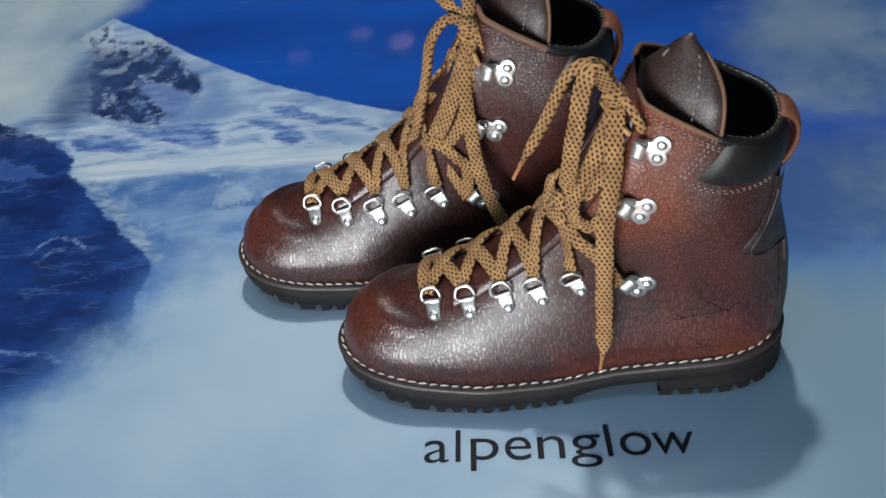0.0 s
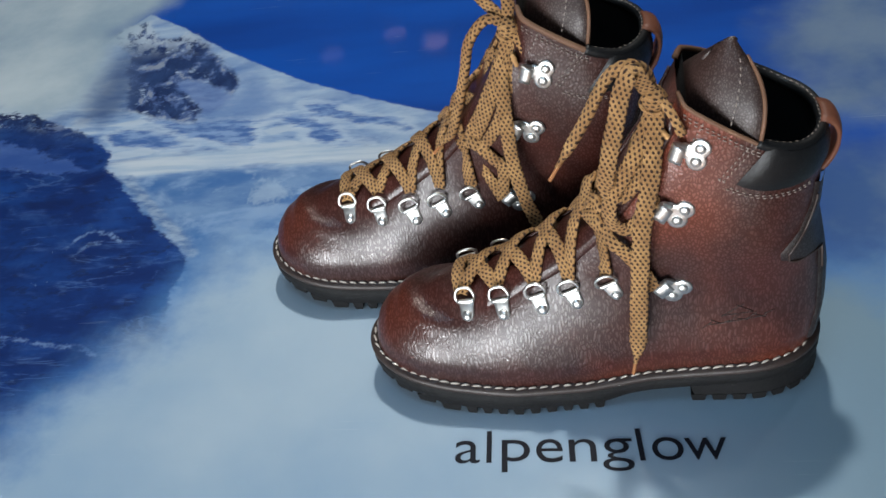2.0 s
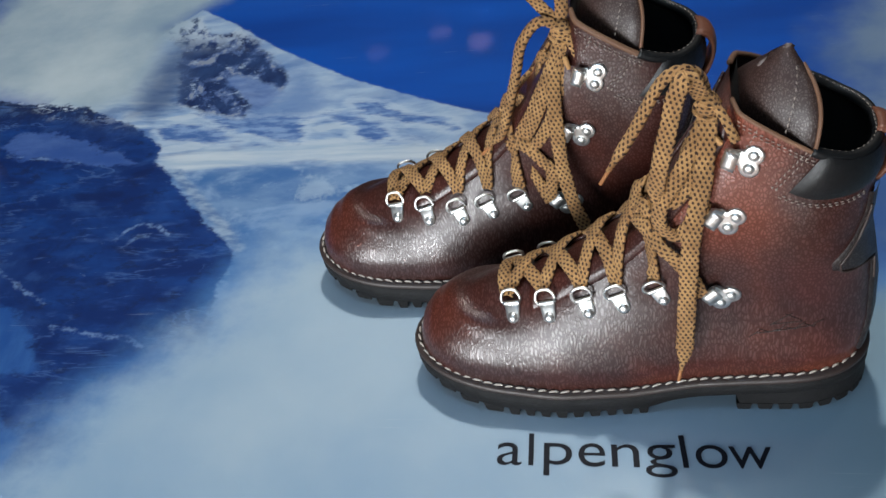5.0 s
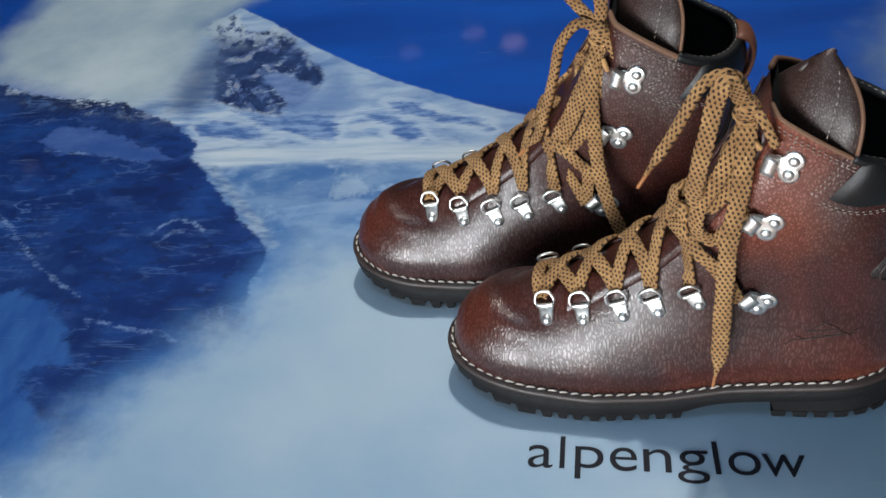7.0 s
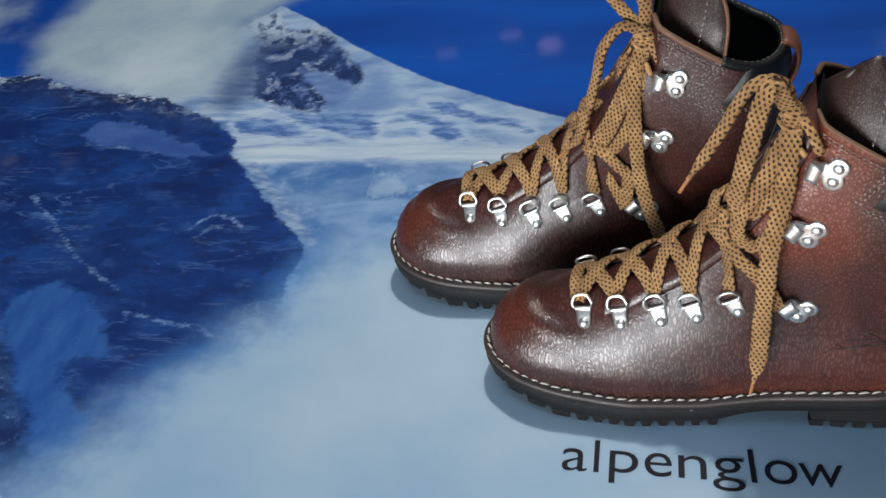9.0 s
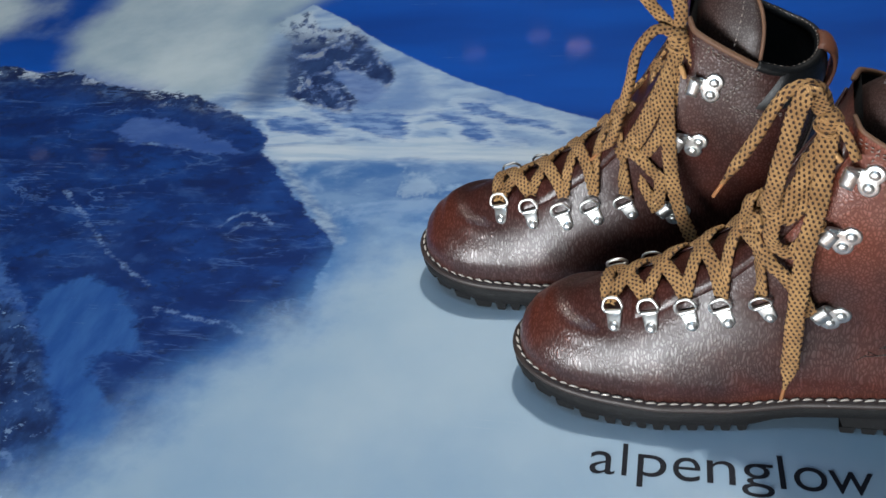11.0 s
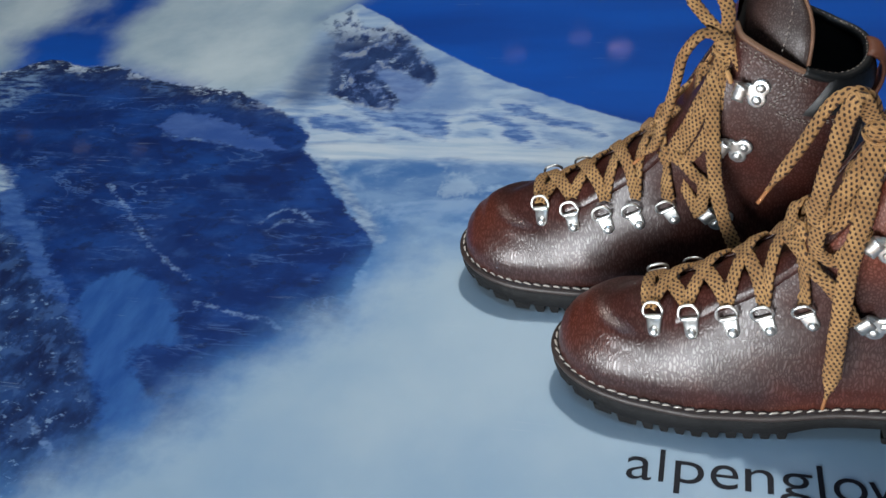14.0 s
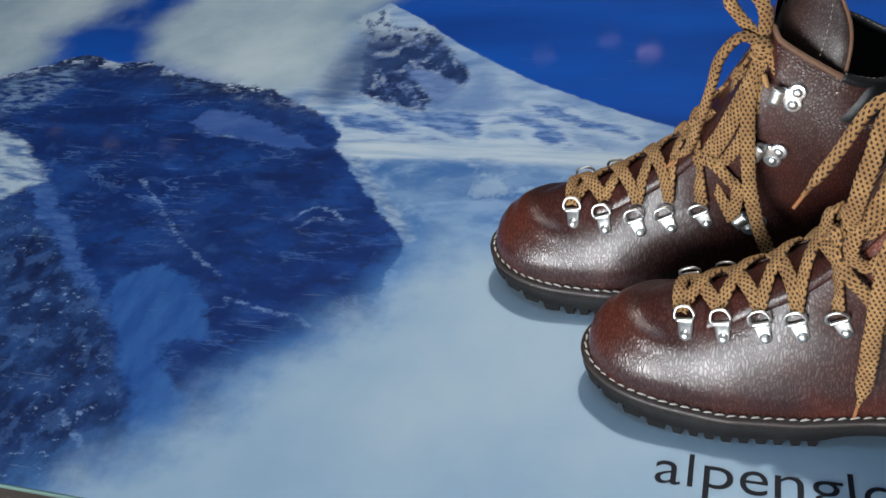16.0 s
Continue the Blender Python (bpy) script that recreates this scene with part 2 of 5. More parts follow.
def distance(px, py, line, closed):
    """Distance of points to a line of corners; closed: negative outside, positive within."""
    best = np.full(px.shape, 9.0)
    inside = np.zeros(px.shape, bool)
    n = len(line)
    for i in range(n if closed else n - 1):
        (ax, ay), (bx, by) = line[i], line[(i + 1) % n]
        dx, dy = bx - ax, by - ay
        k = np.clip(((px - ax) * dx + (py - ay) * dy) / (dx * dx + dy * dy), 0, 1)
        best = np.minimum(best, np.hypot(px - ax - k * dx, py - ay - k * dy))
        if closed and ay != by:
            cross = ((ay > py) != (by > py)) & (px < ax + (py - ay) * dx / dy)
            inside ^= cross
    return np.where(inside, best, -best) if closed else best


# outlines of the printed picture's large forms, on the board
PICTURE = {
    "snow_mountain": [(-0.70, 0.30), (-0.56, 0.52), (-0.492, 0.622), (-0.441, 0.584), (-0.385, 0.535), (-0.34, 0.502), (-0.278, 0.460), (-0.20, 0.420),
                      (-0.127, 0.388), (-0.02, 0.352), (0.12, 0.30), (0.12, -0.3), (-0.70, -0.3)],
    "dark_peak": [(-0.528, 0.571), (-0.521, 0.587), (-0.51, 0.6), (-0.489, 0.605), (-0.467, 0.567), (-0.442, 0.565), (-0.44, 0.582), (-0.403, 0.546), (-0.383, 0.513), (-0.366, 0.494), (-0.348, 0.465), (-0.353, 0.446), (-0.37, 0.462), (-0.394, 0.478), (-0.417, 0.482), (-0.418, 0.471), (-0.399, 0.452), (-0.377, 0.424), (-0.378, 0.406), (-0.407, 0.411), (-0.441, 0.428), (-0.46, 0.433), (-0.463, 0.461), (-0.483, 0.505), (-0.49, 0.54), (-0.507, 0.56)],
    "near_rock": [(-1.5, 0.25), (-1.05, 0.40), (-0.924, 0.451), (-0.870, 0.478), (-0.832, 0.502), (-0.79, 0.486), (-0.74, 0.487), (-0.658, 0.454), (-0.559, 0.437),
                  (-0.49, 0.398), (-0.454, 0.366), (-0.446, 0.340), (-0.400, 0.286), (-0.351, 0.232), (-0.322, 0.203), (-0.331, 0.170), (-0.30, 0.0),
                  (-0.30, -0.3), (-1.5, -0.3)],
    "snow_edge": [(-0.43, 0.326), (-0.417, 0.325), (-0.388, 0.293), (-0.353, 0.255), (-0.32, 0.215), (-0.325, 0.207), (-0.35, 0.235), (-0.38, 0.269), (-0.406, 0.297)],
    "pale_patch": [(-0.623, 0.374), (-0.611, 0.397), (-0.571, 0.389), (-0.533, 0.376), (-0.498, 0.357), (-0.468, 0.338), (-0.501, 0.337), (-0.55, 0.347), (-0.59, 0.353), (-0.613, 0.362)],
    "valley": [(-0.568, 0.117), (-0.569, 0.137), (-0.554, 0.151), (-0.538, 0.159), (-0.497, 0.14), (-0.471, 0.115), (-0.445, 0.078), (-0.469, 0.077), (-0.484, 0.067), (-0.471, 0.041), (-0.45, 0.023), (-0.427, 0.018), (-0.433, 0.002), (-0.434, -0.014), (-0.46, -0.024), (-0.486, 0.012), (-0.522, 0.055), (-0.549, 0.091)],
    "left_rock": [(-1.062, 0.227), (-0.802, 0.235), (-0.765, 0.231), (-0.718, 0.218), (-0.662, 0.179), (-0.604, 0.127), (-0.565, 0.107), (-0.532, 0.067), (-0.504, 0.033), (-0.478, 0.001), (-0.463, -0.021), (-0.462, -0.037), (-0.465, -0.056), (-0.467, -0.072), (-0.439, -0.123), (-0.673, -0.169)],
    "far_snow": [(-1.162, 0.424), (-0.866, 0.35), (-0.826, 0.336), (-0.803, 0.331), (-0.784, 0.308), (-0.743, 0.28), (-0.731, 0.266), (-0.749, 0.248), (-0.765, 0.231), (-0.969, 0.213)],
    "fog": [(-0.300, 0.240), (-0.325, 0.180), (-0.362, 0.110), (-0.405, 0.068), (-0.425, 0.030), (-0.465, -0.020), (-0.53, -0.09), (-0.50, -0.4),
            (1.0, -0.4), (1.0, 0.10), (0.20, 0.18), (-0.10, 0.235), (-0.20, 0.250)],
    "cloud": [(-0.745, 0.500), (-0.775, 0.560), (-0.765, 0.700), (-0.48, 0.720), (-0.478, 0.640), (-0.515, 0.585), (-0.505, 0.52), (-0.500, 0.45), (-0.56, 0.42)],
    "cloud_left": [(-1.6, 0.30), (-1.6, 0.80), (-0.96, 0.73), (-0.862, 0.625), (-0.850, 0.590), (-0.915, 0.545), (-0.895, 0.500), (-0.88, 0.40)],
    "cloud_right": [(0.24, 0.80), (0.205, 0.56), (0.16, 0.47), (0.195, 0.40), (0.155, 0.36), (0.30, 0.330), (0.15, 0.285), (0.14, 0.24), (0.12, 0.10), (1.2, 0.0), (1.2, 0.8)],
    "peak_shade": [(-0.493, 0.565), (-0.509, 0.523), (-0.511, 0.459), (-0.508, 0.414), (-0.476, 0.407), (-0.453, 0.427), (-0.452, 0.461), (-0.469, 0.517)],
    "slope_shade": [(-0.403, 0.452), (-0.379, 0.443), (-0.35, 0.438), (-0.341, 0.476), (-0.322, 0.455), (-0.304, 0.424), (-0.304, 0.406), (-0.348, 0.402), (-0.377, 0.404), (-0.375, 0.424)],
    "far_ridge": [(-0.743, 0.249), (-0.739, 0.28), (-0.695, 0.23), (-0.653, 0.194), (-0.612, 0.15), (-0.573, 0.116), (-0.549, 0.091), (-0.576, 0.11), (-0.602, 0.124), (-0.633, 0.146), (-0.662, 0.179), (-0.714, 0.218)],
    "ice_fall": [(-0.29, 0.279), (-0.287, 0.297), (-0.296, 0.311), (-0.282, 0.315), (-0.27, 0.303), (-0.254, 0.277), (-0.269, 0.285), (-0.274, 0.277)],
    "ridge_light": [(-0.911, 0.433), (-0.881, 0.459), (-0.843, 0.475), (-0.809, 0.463), (-0.819, 0.425), (-0.833, 0.39), (-0.866, 0.372), (-0.931, 0.374), (-0.966, 0.419)],
    "shaded_snow": [(-0.435, 0.479), (-0.419, 0.486), (-0.395, 0.483), (-0.367, 0.462), (-0.35, 0.444), (-0.359, 0.427), (-0.373, 0.416), (-0.396, 0.444), (-0.415, 0.462)],
    "flat_snow": [(-0.446, 0.346), (-0.423, 0.352), (-0.39, 0.357), (-0.35, 0.355), (-0.306, 0.357), (-0.264, 0.36), (-0.225, 0.352), (-0.164, 0.35), (-0.077, 0.349), (-0.074, 0.325), (-0.159, 0.325), (-0.219, 0.329), (-0.293, 0.33), (-0.341, 0.33), (-0.381, 0.33), (-0.412, 0.321), (-0.431, 0.329)],
}

# blue hollows in the ice and on the summit, and pale lines of snow lying in the rock
HOLLOWS = [
    [(-0.461, 0.392), (-0.443, 0.401), (-0.402, 0.388), (-0.368, 0.368), (-0.392, 0.362), (-0.423, 0.373), (-0.449, 0.373)],
    [(-0.432, 0.418), (-0.378, 0.404), (-0.349, 0.405), (-0.324, 0.401), (-0.311, 0.379), (-0.309, 0.357), (-0.337, 0.368), (-0.373, 0.381), (-0.405, 0.398)],
    [(-0.314, 0.398), (-0.294, 0.403), (-0.268, 0.387), (-0.255, 0.366), (-0.236, 0.358), (-0.227, 0.368), (-0.231, 0.378), (-0.255, 0.395), (-0.278, 0.404), (-0.298, 0.407)],
    [(-0.236, 0.351), (-0.221, 0.359), (-0.198, 0.351), (-0.202, 0.346), (-0.228, 0.344)],
    [(-0.276, 0.425), (-0.24, 0.416), (-0.223, 0.4), (-0.203, 0.396), (-0.167, 0.382), (-0.165, 0.371), (-0.206, 0.384), (-0.242, 0.397), (-0.267, 0.412)],
]
SNOW_LINES = [
    [(-0.626, 0.274), (-0.586, 0.239), (-0.56, 0.214), (-0.535, 0.19), (-0.513, 0.175), (-0.492, 0.162), (-0.473, 0.149)],
    [(-0.458, 0.125), (-0.433, 0.12), (-0.416, 0.115), (-0.389, 0.112), (-0.367, 0.102)],
    [(-0.674, 0.196), (-0.641, 0.165), (-0.62, 0.148), (-0.596, 0.124)],
    [(-0.534, -0.009), (-0.516, -0.024), (-0.497, -0.038), (-0.483, -0.05), (-0.47, -0.06)],
    [(-0.611, 0.358), (-0.589, 0.354), (-0.558, 0.35), (-0.524, 0.345)],
    [(-0.445, 0.226), (-0.438, 0.241), (-0.425, 0.25), (-0.408, 0.245), (-0.394, 0.234)],
    [(-0.432, 0.221), (-0.423, 0.233), (-0.411, 0.235)],
]


def print_material():
    """The printed mountain picture under a clear gloss film with fine scratches."""
    m = Nodes("printed_mountain_film")
    v = m.coords()

    def mask(name, soft, rag, scale, detail=6.0, stretch=(1, 1, 1), rough=0.6, shift=0.0):
        n = m.noise(m.coords(stretch), scale, detail, rough)
        d = m.math("ADD", m.attr(name), m.math("MULTIPLY", m.math("SUBTRACT", n, 0.5), rag))
        fray = m.noise(m.coords((stretch[0], stretch[1] * 1.5, 1), (0, 0, 0.5)), scale * 3.7, 5.0, 0.65)
        d = m.math("ADD", d, m.math("MULTIPLY", m.math("SUBTRACT", fray, 0.5), min(rag * 0.5, 0.016)))
        return m.step(d, shift - soft, shift + soft)

    def relief(scale, stretch, rot, shift, detail=7.0, rough=0.6, gain=3.0):
        """Folds of the photographed ground: 0 on the side away from its sun, 1 towards it."""
        both = []
        for dx, dy in ((0.0, 0.0), shift):
            at = m.add("ShaderNodeMapping", Location=(dx, dy, 0.0), Rotation=(0, 0, rot), Scale=stretch)
            m.put(at.inputs[0], v)
            both.append(m.noise(at.outputs[0], scale, detail, rough, 0.4))
        return m.math("ADD", m.math("MULTIPLY", m.math("SUBTRACT", both[0], both[1]), gain), 0.5, clamp=True)

    sky = m.mix(m.step(m.noise(m.coords((0.6, 2.5, 1)), 3.2, 4), 0.3, 0.7), srgb(0, 58, 140), srgb(0, 78, 172))
    cloudtone = m.mix(m.step(m.noise(v, 7, 5), 0.3, 0.75), srgb(134, 158, 176), srgb(182, 197, 204))
    col = m.mix(mask("cloud_left", 0.06, 0.20, 9), sky, cloudtone)
    # snow mountain with glacier waves
    wave = m.noise(m.coords((0.8, 3.4, 1), (0, 0, -0.25)), 13, 6, 0.55, 0.8)
    fine = m.noise(m.coords((0.9, 2.6, 1), (0, 0, -0.2)), 60, 5, 0.6)
    glacier = m.mix(m.step(m.math("ADD", wave, m.math("MULTIPLY", m.math("SUBTRACT", fine, 0.5), 0.25)), 0.44, 0.56), srgb(84, 118, 170), srgb(166, 186, 206))
    glacier = m.mix(m.step(m.math("ADD", wave, m.math("MULTIPLY", m.math("SUBTRACT", fine, 0.5), 0.5)), 0.36, 0.42), srgb(52, 92, 152), glacier)
    smooth_snow = m.mix(m.step(m.noise(m.coords((1, 2.2, 1), (0, 0, -0.75)), 11, 6, 0.6), 0.36, 0.62), srgb(106, 138, 184), srgb(152, 176, 202))
    y = m.add("ShaderNodeSeparateXYZ")
    m.put(y.inputs[0], v)
    # above the skyline's foot the snow is smooth, below it is broken ice, and lower still a pale blue basin
    above = m.step(m.math("ADD", m.attr("snow_mountain"), m.math("MULTIPLY", m.math("SUBTRACT", wave, 0.5), 0.05)), 0.04, 0.075)
    ice = m.mix(above, smooth_snow, m.mix(0.55, glacier, smooth_snow))
    folds = relief(20, (0.55, 1.7, 1), -0.30, (0.006, -0.014), 7, 0.58, 3.2)
    tones = m.mix(m.step(folds, 0.12, 0.50), srgb(70, 106, 162), srgb(134, 162, 196))
    tones = m.mix(m.step(folds, 0.50, 0.85), tones, srgb(178, 195, 210))
    ice = m.mix(m.step(above, 0.0, 1.0, 0.30, 0.80), ice, tones)
    rimmed = mask("hollows", 0.004, 0.026, 34, 7, (0.7, 2.6, 1), 0.6, -0.007)
    ice = m.mix(m.math("MULTIPLY", rimmed, 0.6), ice, srgb(178, 196, 213))
    hollow = mask("hollows", 0.0035, 0.030, 32, 7, (0.7, 2.6, 1), 0.6)
    ice = m.mix(m.math("MULTIPLY", hollow, 0.95), ice, m.mix(m.step(m.noise(m.coords((0.8, 2.4, 1), (0, 0, -0.3)), 48, 5, 0.6), 0.40, 0.62), srgb(54, 94, 156), srgb(122, 152, 194)))
    basin = m.mix(m.step(m.noise(m.coords((1, 2, 1)), 12, 5), 0.35, 0.72), srgb(62, 106, 162), srgb(118, 150, 188))
    basin = m.mix(m.step(relief(12, (1.0, 1.3, 1), 0.2, (0.010, -0.016), 6, 0.58, 2.6), 0.40, 0.85, 0.0, 0.7), basin, srgb(142, 170, 202))
    drift = m.step(m.noise(m.coords((1, 1.7, 1), (0, 0, 0.5)), 20, 6, 0.62), 0.54, 0.66)
    basin = m.mix(m.math("MULTIPLY", drift, 0.7), basin, srgb(150, 178, 206))
    low = m.step(m.math("ADD", y.outputs[1], m.math("MULTIPLY", m.math("SUBTRACT", wave, 0.5), 0.06)), 0.31, 0.345, 1.0, 0.0)
    ice = m.mix(low, ice, basin)
    ice = m.mix(mask("flat_snow", 0.007, 0.022, 24, 5, (0.5, 3.0, 1)), ice, m.mix(m.step(m.noise(m.coords((0.5, 5, 1)), 16, 5, 0.6), 0.36, 0.66), srgb(158, 180, 202), srgb(188, 201, 211)))
    ice = m.mix(m.math("MULTIPLY", mask("ice_fall", 0.006, 0.05, 40, 7, (1.8, 1, 1)), 0.5), ice, srgb(166, 188, 208))
    col = m.mix(mask("snow_mountain", 0.0016, 0.006, 60), col, ice)
    # the dark summit rock
    rock = m.mix(m.step(m.noise(m.coords((1.6, 1, 1), (0, 0, 0.6)), 26, 6, 0.65), 0.3, 0.7), srgb(14, 36, 80), srgb(40, 66, 112))
    speck = m.step(m.noise(m.coords((1, 1.6, 1), (0, 0, -0.4)), 42, 6, 0.7), 0.58, 0.66)
    crags = relief(30, (1.2, 1.0, 1), 0.5, (0.012, -0.012), 8, 0.65, 3.0)
    rock = m.mix(m.step(crags, 0.45, 0.80), rock, srgb(76, 100, 148))
    rock = m.mix(m.step(crags, 0.74, 0.95), rock, srgb(128, 140, 160))
    rock = m.mix(speck, rock, srgb(150, 170, 196))
    rock = m.mix(m.math("MULTIPLY", m.step(y.outputs[1], 0.52, 0.58), m.step(m.noise(m.coords((1.3, 1, 1), (0, 0, 0.5)), 40, 7, 0.7), 0.42, 0.52)), rock, srgb(170, 188, 206))
    col = m.mix(m.math("MULTIPLY", mask("slope_shade", 0.016, 0.03, 30, 5), 0.8), col, srgb(98, 130, 178))
    col = m.mix(m.math("MULTIPLY", mask("shaded_snow", 0.006, 0.016, 40, 6), 0.8), col, m.mix(m.step(m.noise(m.coords((1, 2, 1), (0, 0, -0.6)), 34, 5), 0.36, 0.64), srgb(66, 96, 154), srgb(104, 130, 178)))
    col = m.mix(mask("dark_peak", 0.004, 0.020, 46, 8, (1, 1, 1), 0.65), col, rock)
    # clouds round the summit and to the right
    col = m.mix(mask("cloud", 0.03, 0.07, 9, 5), col, cloudtone)
    col = m.mix(m.math("MULTIPLY", mask("peak_shade", 0.018, 0.02, 14, 5, (1, 1, 1), 0.6, 0.006), 0.8), col, srgb(64, 86, 126))
    grey = m.mix(m.step(m.noise(v, 6.5, 5, 0.6), 0.36, 0.66), srgb(54, 88, 140), srgb(104, 126, 152))
    col = m.mix(mask("cloud_right", 0.05, 0.16, 8, 5), col, grey)
    # the near dark blue wall of rock
    streak = m.noise(m.coords((1, 2.2, 1), (0, 0, 0.75)), 12, 7, 0.65)
    wall = m.mix(m.step(streak, 0.40, 0.72), srgb(3, 38, 98), srgb(17, 63, 132))
    wall = m.mix(m.step(m.noise(m.coords((1, 3.5, 1), (0, 0, -0.1)), 17, 6, 0.6), 0.58, 0.76, 0.0, 0.7), wall, srgb(58, 92, 152))
    rim = m.math("MULTIPLY", m.step(m.attr("near_rock"), 0.0, 0.05, 1.0, 0.0), m.step(y.outputs[1], 0.36, 0.42))
    wall = m.mix(m.math("MULTIPLY", rim, 0.8), wall, m.mix(m.step(m.noise(m.coords((1.2, 1.2, 1)), 45, 6, 0.7), 0.5, 0.6), srgb(24, 36, 66), srgb(64, 88, 124)))
    ribs = relief(15, (1.1, 1.3, 1), 0.6, (0.016, -0.012), 8, 0.66, 2.4)
    wall = m.mix(m.step(ribs, 0.40, 0.05, 0.0, 0.65), wall, srgb(4, 26, 76))
    wall = m.mix(m.step(ribs, 0.60, 1.0, 0.0, 0.45), wall, srgb(46, 82, 140))
    flecks = m.math("MULTIPLY", m.step(m.noise(m.coords((1, 1.9, 1), (0, 0, 0.55)), 52, 5, 0.75), 0.66, 0.70),
                    m.step(m.noise(v, 7, 3), 0.47, 0.58))
    wall = m.mix(flecks, wall, srgb(120, 148, 186))
    crest = m.math("MULTIPLY", m.step(m.math("ADD", m.attr("near_rock"), m.math("MULTIPLY", m.math("SUBTRACT", m.noise(v, 18, 3), 0.5), 0.06)), 0.0, 0.022, 1.0, 0.0),
                   m.math("MULTIPLY", m.step(m.noise(m.coords((1, 1.6, 1)), 30, 8, 0.75), 0.50, 0.56), m.step(y.outputs[1], 0.38, 0.44)))
    wall = m.mix(crest, wall, srgb(170, 186, 204))
    # thin pale veins of snow and hazy bands across the rock
    def vein(rot, scale, stretch, width, where):
        n = m.noise(m.coords(stretch, (0, 0, rot)), scale, 5, 0.6, 0.6)
        line = m.step(m.math("ABSOLUTE", m.math("SUBTRACT", n, 0.5)), width * 0.3, width, 1.0, 0.0)
        return m.math("MULTIPLY", line, m.step(m.noise(m.coords((1, 1, 1), (0, 0, rot + 1)), where, 4, 0.6), 0.50, 0.62))
    wall = m.mix(m.math("MULTIPLY", vein(0.9, 5.0, (1, 4.5, 1), 0.012, 9), 0.5), wall, srgb(84, 118, 172))
    wall = m.mix(m.math("MULTIPLY", vein(-0.30, 9.0, (0.7, 5.0, 1), 0.016, 11), 0.5), wall, srgb(74, 108, 164))
    chips = m.math("MULTIPLY", m.step(m.noise(m.coords((1.2, 2.2, 1), (0, 0, 0.2)), 66, 7, 0.7), 0.585, 0.63), m.step(m.attr("left_rock"), -0.004, 0.012))
    chips = m.math("MULTIPLY", chips, m.step(m.noise(v, 17, 3), 0.40, 0.50))
    left = m.mix(m.step(m.noise(m.coords((1.5, 1, 1), (0, 0, 0.5)), 24, 7, 0.65), 0.36, 0.66), srgb(8, 28, 72), srgb(34, 68, 122))
    wall = m.mix(m.math("MULTIPLY", m.step(m.attr("left_rock"), -0.003, 0.006), 0.85), wall, left)
    scree = relief(34, (1.3, 1.0, 1), 0.4, (0.014, -0.016), 8, 0.66, 3.0)
    left = m.mix(m.step(scree, 0.55, 0.95, 0.0, 0.6), left, srgb(66, 100, 152))
    wall = m.mix(m.math("MULTIPLY", m.step(m.attr("left_rock"), -0.003, 0.006), 0.8), wall, left)
    wall = m.mix(m.math("MULTIPLY", chips, 0.85), wall, srgb(118, 146, 184))
    ln = m.math("ADD", m.attr("snow_lines"), m.math("MULTIPLY", m.math("SUBTRACT", m.noise(v, 75, 6, 0.75), 0.5), 0.016))
    wall = m.mix(m.math("MULTIPLY", m.math("MULTIPLY", m.step(ln, 0.0, 0.0032, 1.0, 0.0), m.step(m.noise(v, 48, 4), 0.34, 0.54)), 0.7), wall, srgb(118, 148, 192))
    wall = m.mix(m.math("MULTIPLY", mask("ridge_light", 0.012, 0.05, 30, 7, (1, 2, 1)), m.step(m.noise(m.coords((1, 3.0, 1), (0, 0, 0.5)), 44, 6, 0.65), 0.42, 0.60)), wall, srgb(104, 132, 168))
    wall = m.mix(m.math("MULTIPLY", m.step(m.noise(m.coords((1.4, 1, 1), (0, 0, 0.8)), 6, 4, 0.6), 0.52, 0.72), 0.5), wall, srgb(40, 76, 140))
    dark = m.step(m.noise(m.coords((1, 1.8, 1), (0, 0, -0.5)), 34, 6, 0.7), 0.56, 0.64)
    wall = m.mix(m.math("MULTIPLY", dark, 0.55), wall, srgb(12, 28, 70))
    wall = m.mix(mask("pale_patch", 0.004, 0.04, 42, 7), wall, m.mix(m.step(streak, 0.35, 0.65), srgb(44, 78, 144), srgb(70, 100, 160)))
    wall = m.mix(mask("valley", 0.005, 0.034, 40, 7), wall, m.mix(m.step(m.noise(m.coords((3, 1, 1)), 20, 5), 0.3, 0.7), srgb(28, 74, 142), srgb(48, 94, 158)))
    wall = m.mix(mask("far_ridge", 0.004, 0.034, 46, 7), wall, m.mix(m.step(m.noise(m.coords((1, 3, 1), (0, 0, 1.0)), 34, 5), 0.35, 0.65), srgb(34, 74, 140), srgb(66, 102, 160)))
    wall = m.mix(mask("far_snow", 0.006, 0.030, 34, 6, (1, 2, 1)), wall, m.mix(m.step(m.noise(m.coords((1, 3.2, 1), (0, 0, 0.8)), 30, 5, 0.6), 0.36, 0.6), srgb(84, 116, 164), srgb(168, 188, 204)))
    col = m.mix(mask("near_rock", 0.0025, 0.022, 48, 7), col, wall)
    col = m.mix(mask("snow_edge", 0.003, 0.010, 60, 6, (1, 1, 1), 0.7, 0.000), col, m.mix(m.step(m.noise(m.coords((1, 2.4, 1), (0, 0, 0.7)), 46, 6, 0.6), 0.36, 0.64), srgb(82, 114, 160), srgb(146, 168, 192)))
    # low fog
    fogtone = m.mix(m.step(m.noise(v, 4.5, 4), 0.3, 0.7), srgb(138, 168, 194), srgb(166, 188, 204))
    fogtone = m.mix(m.step(y.outputs[0], -0.02, 0.20), fogtone, srgb(112, 140, 158))
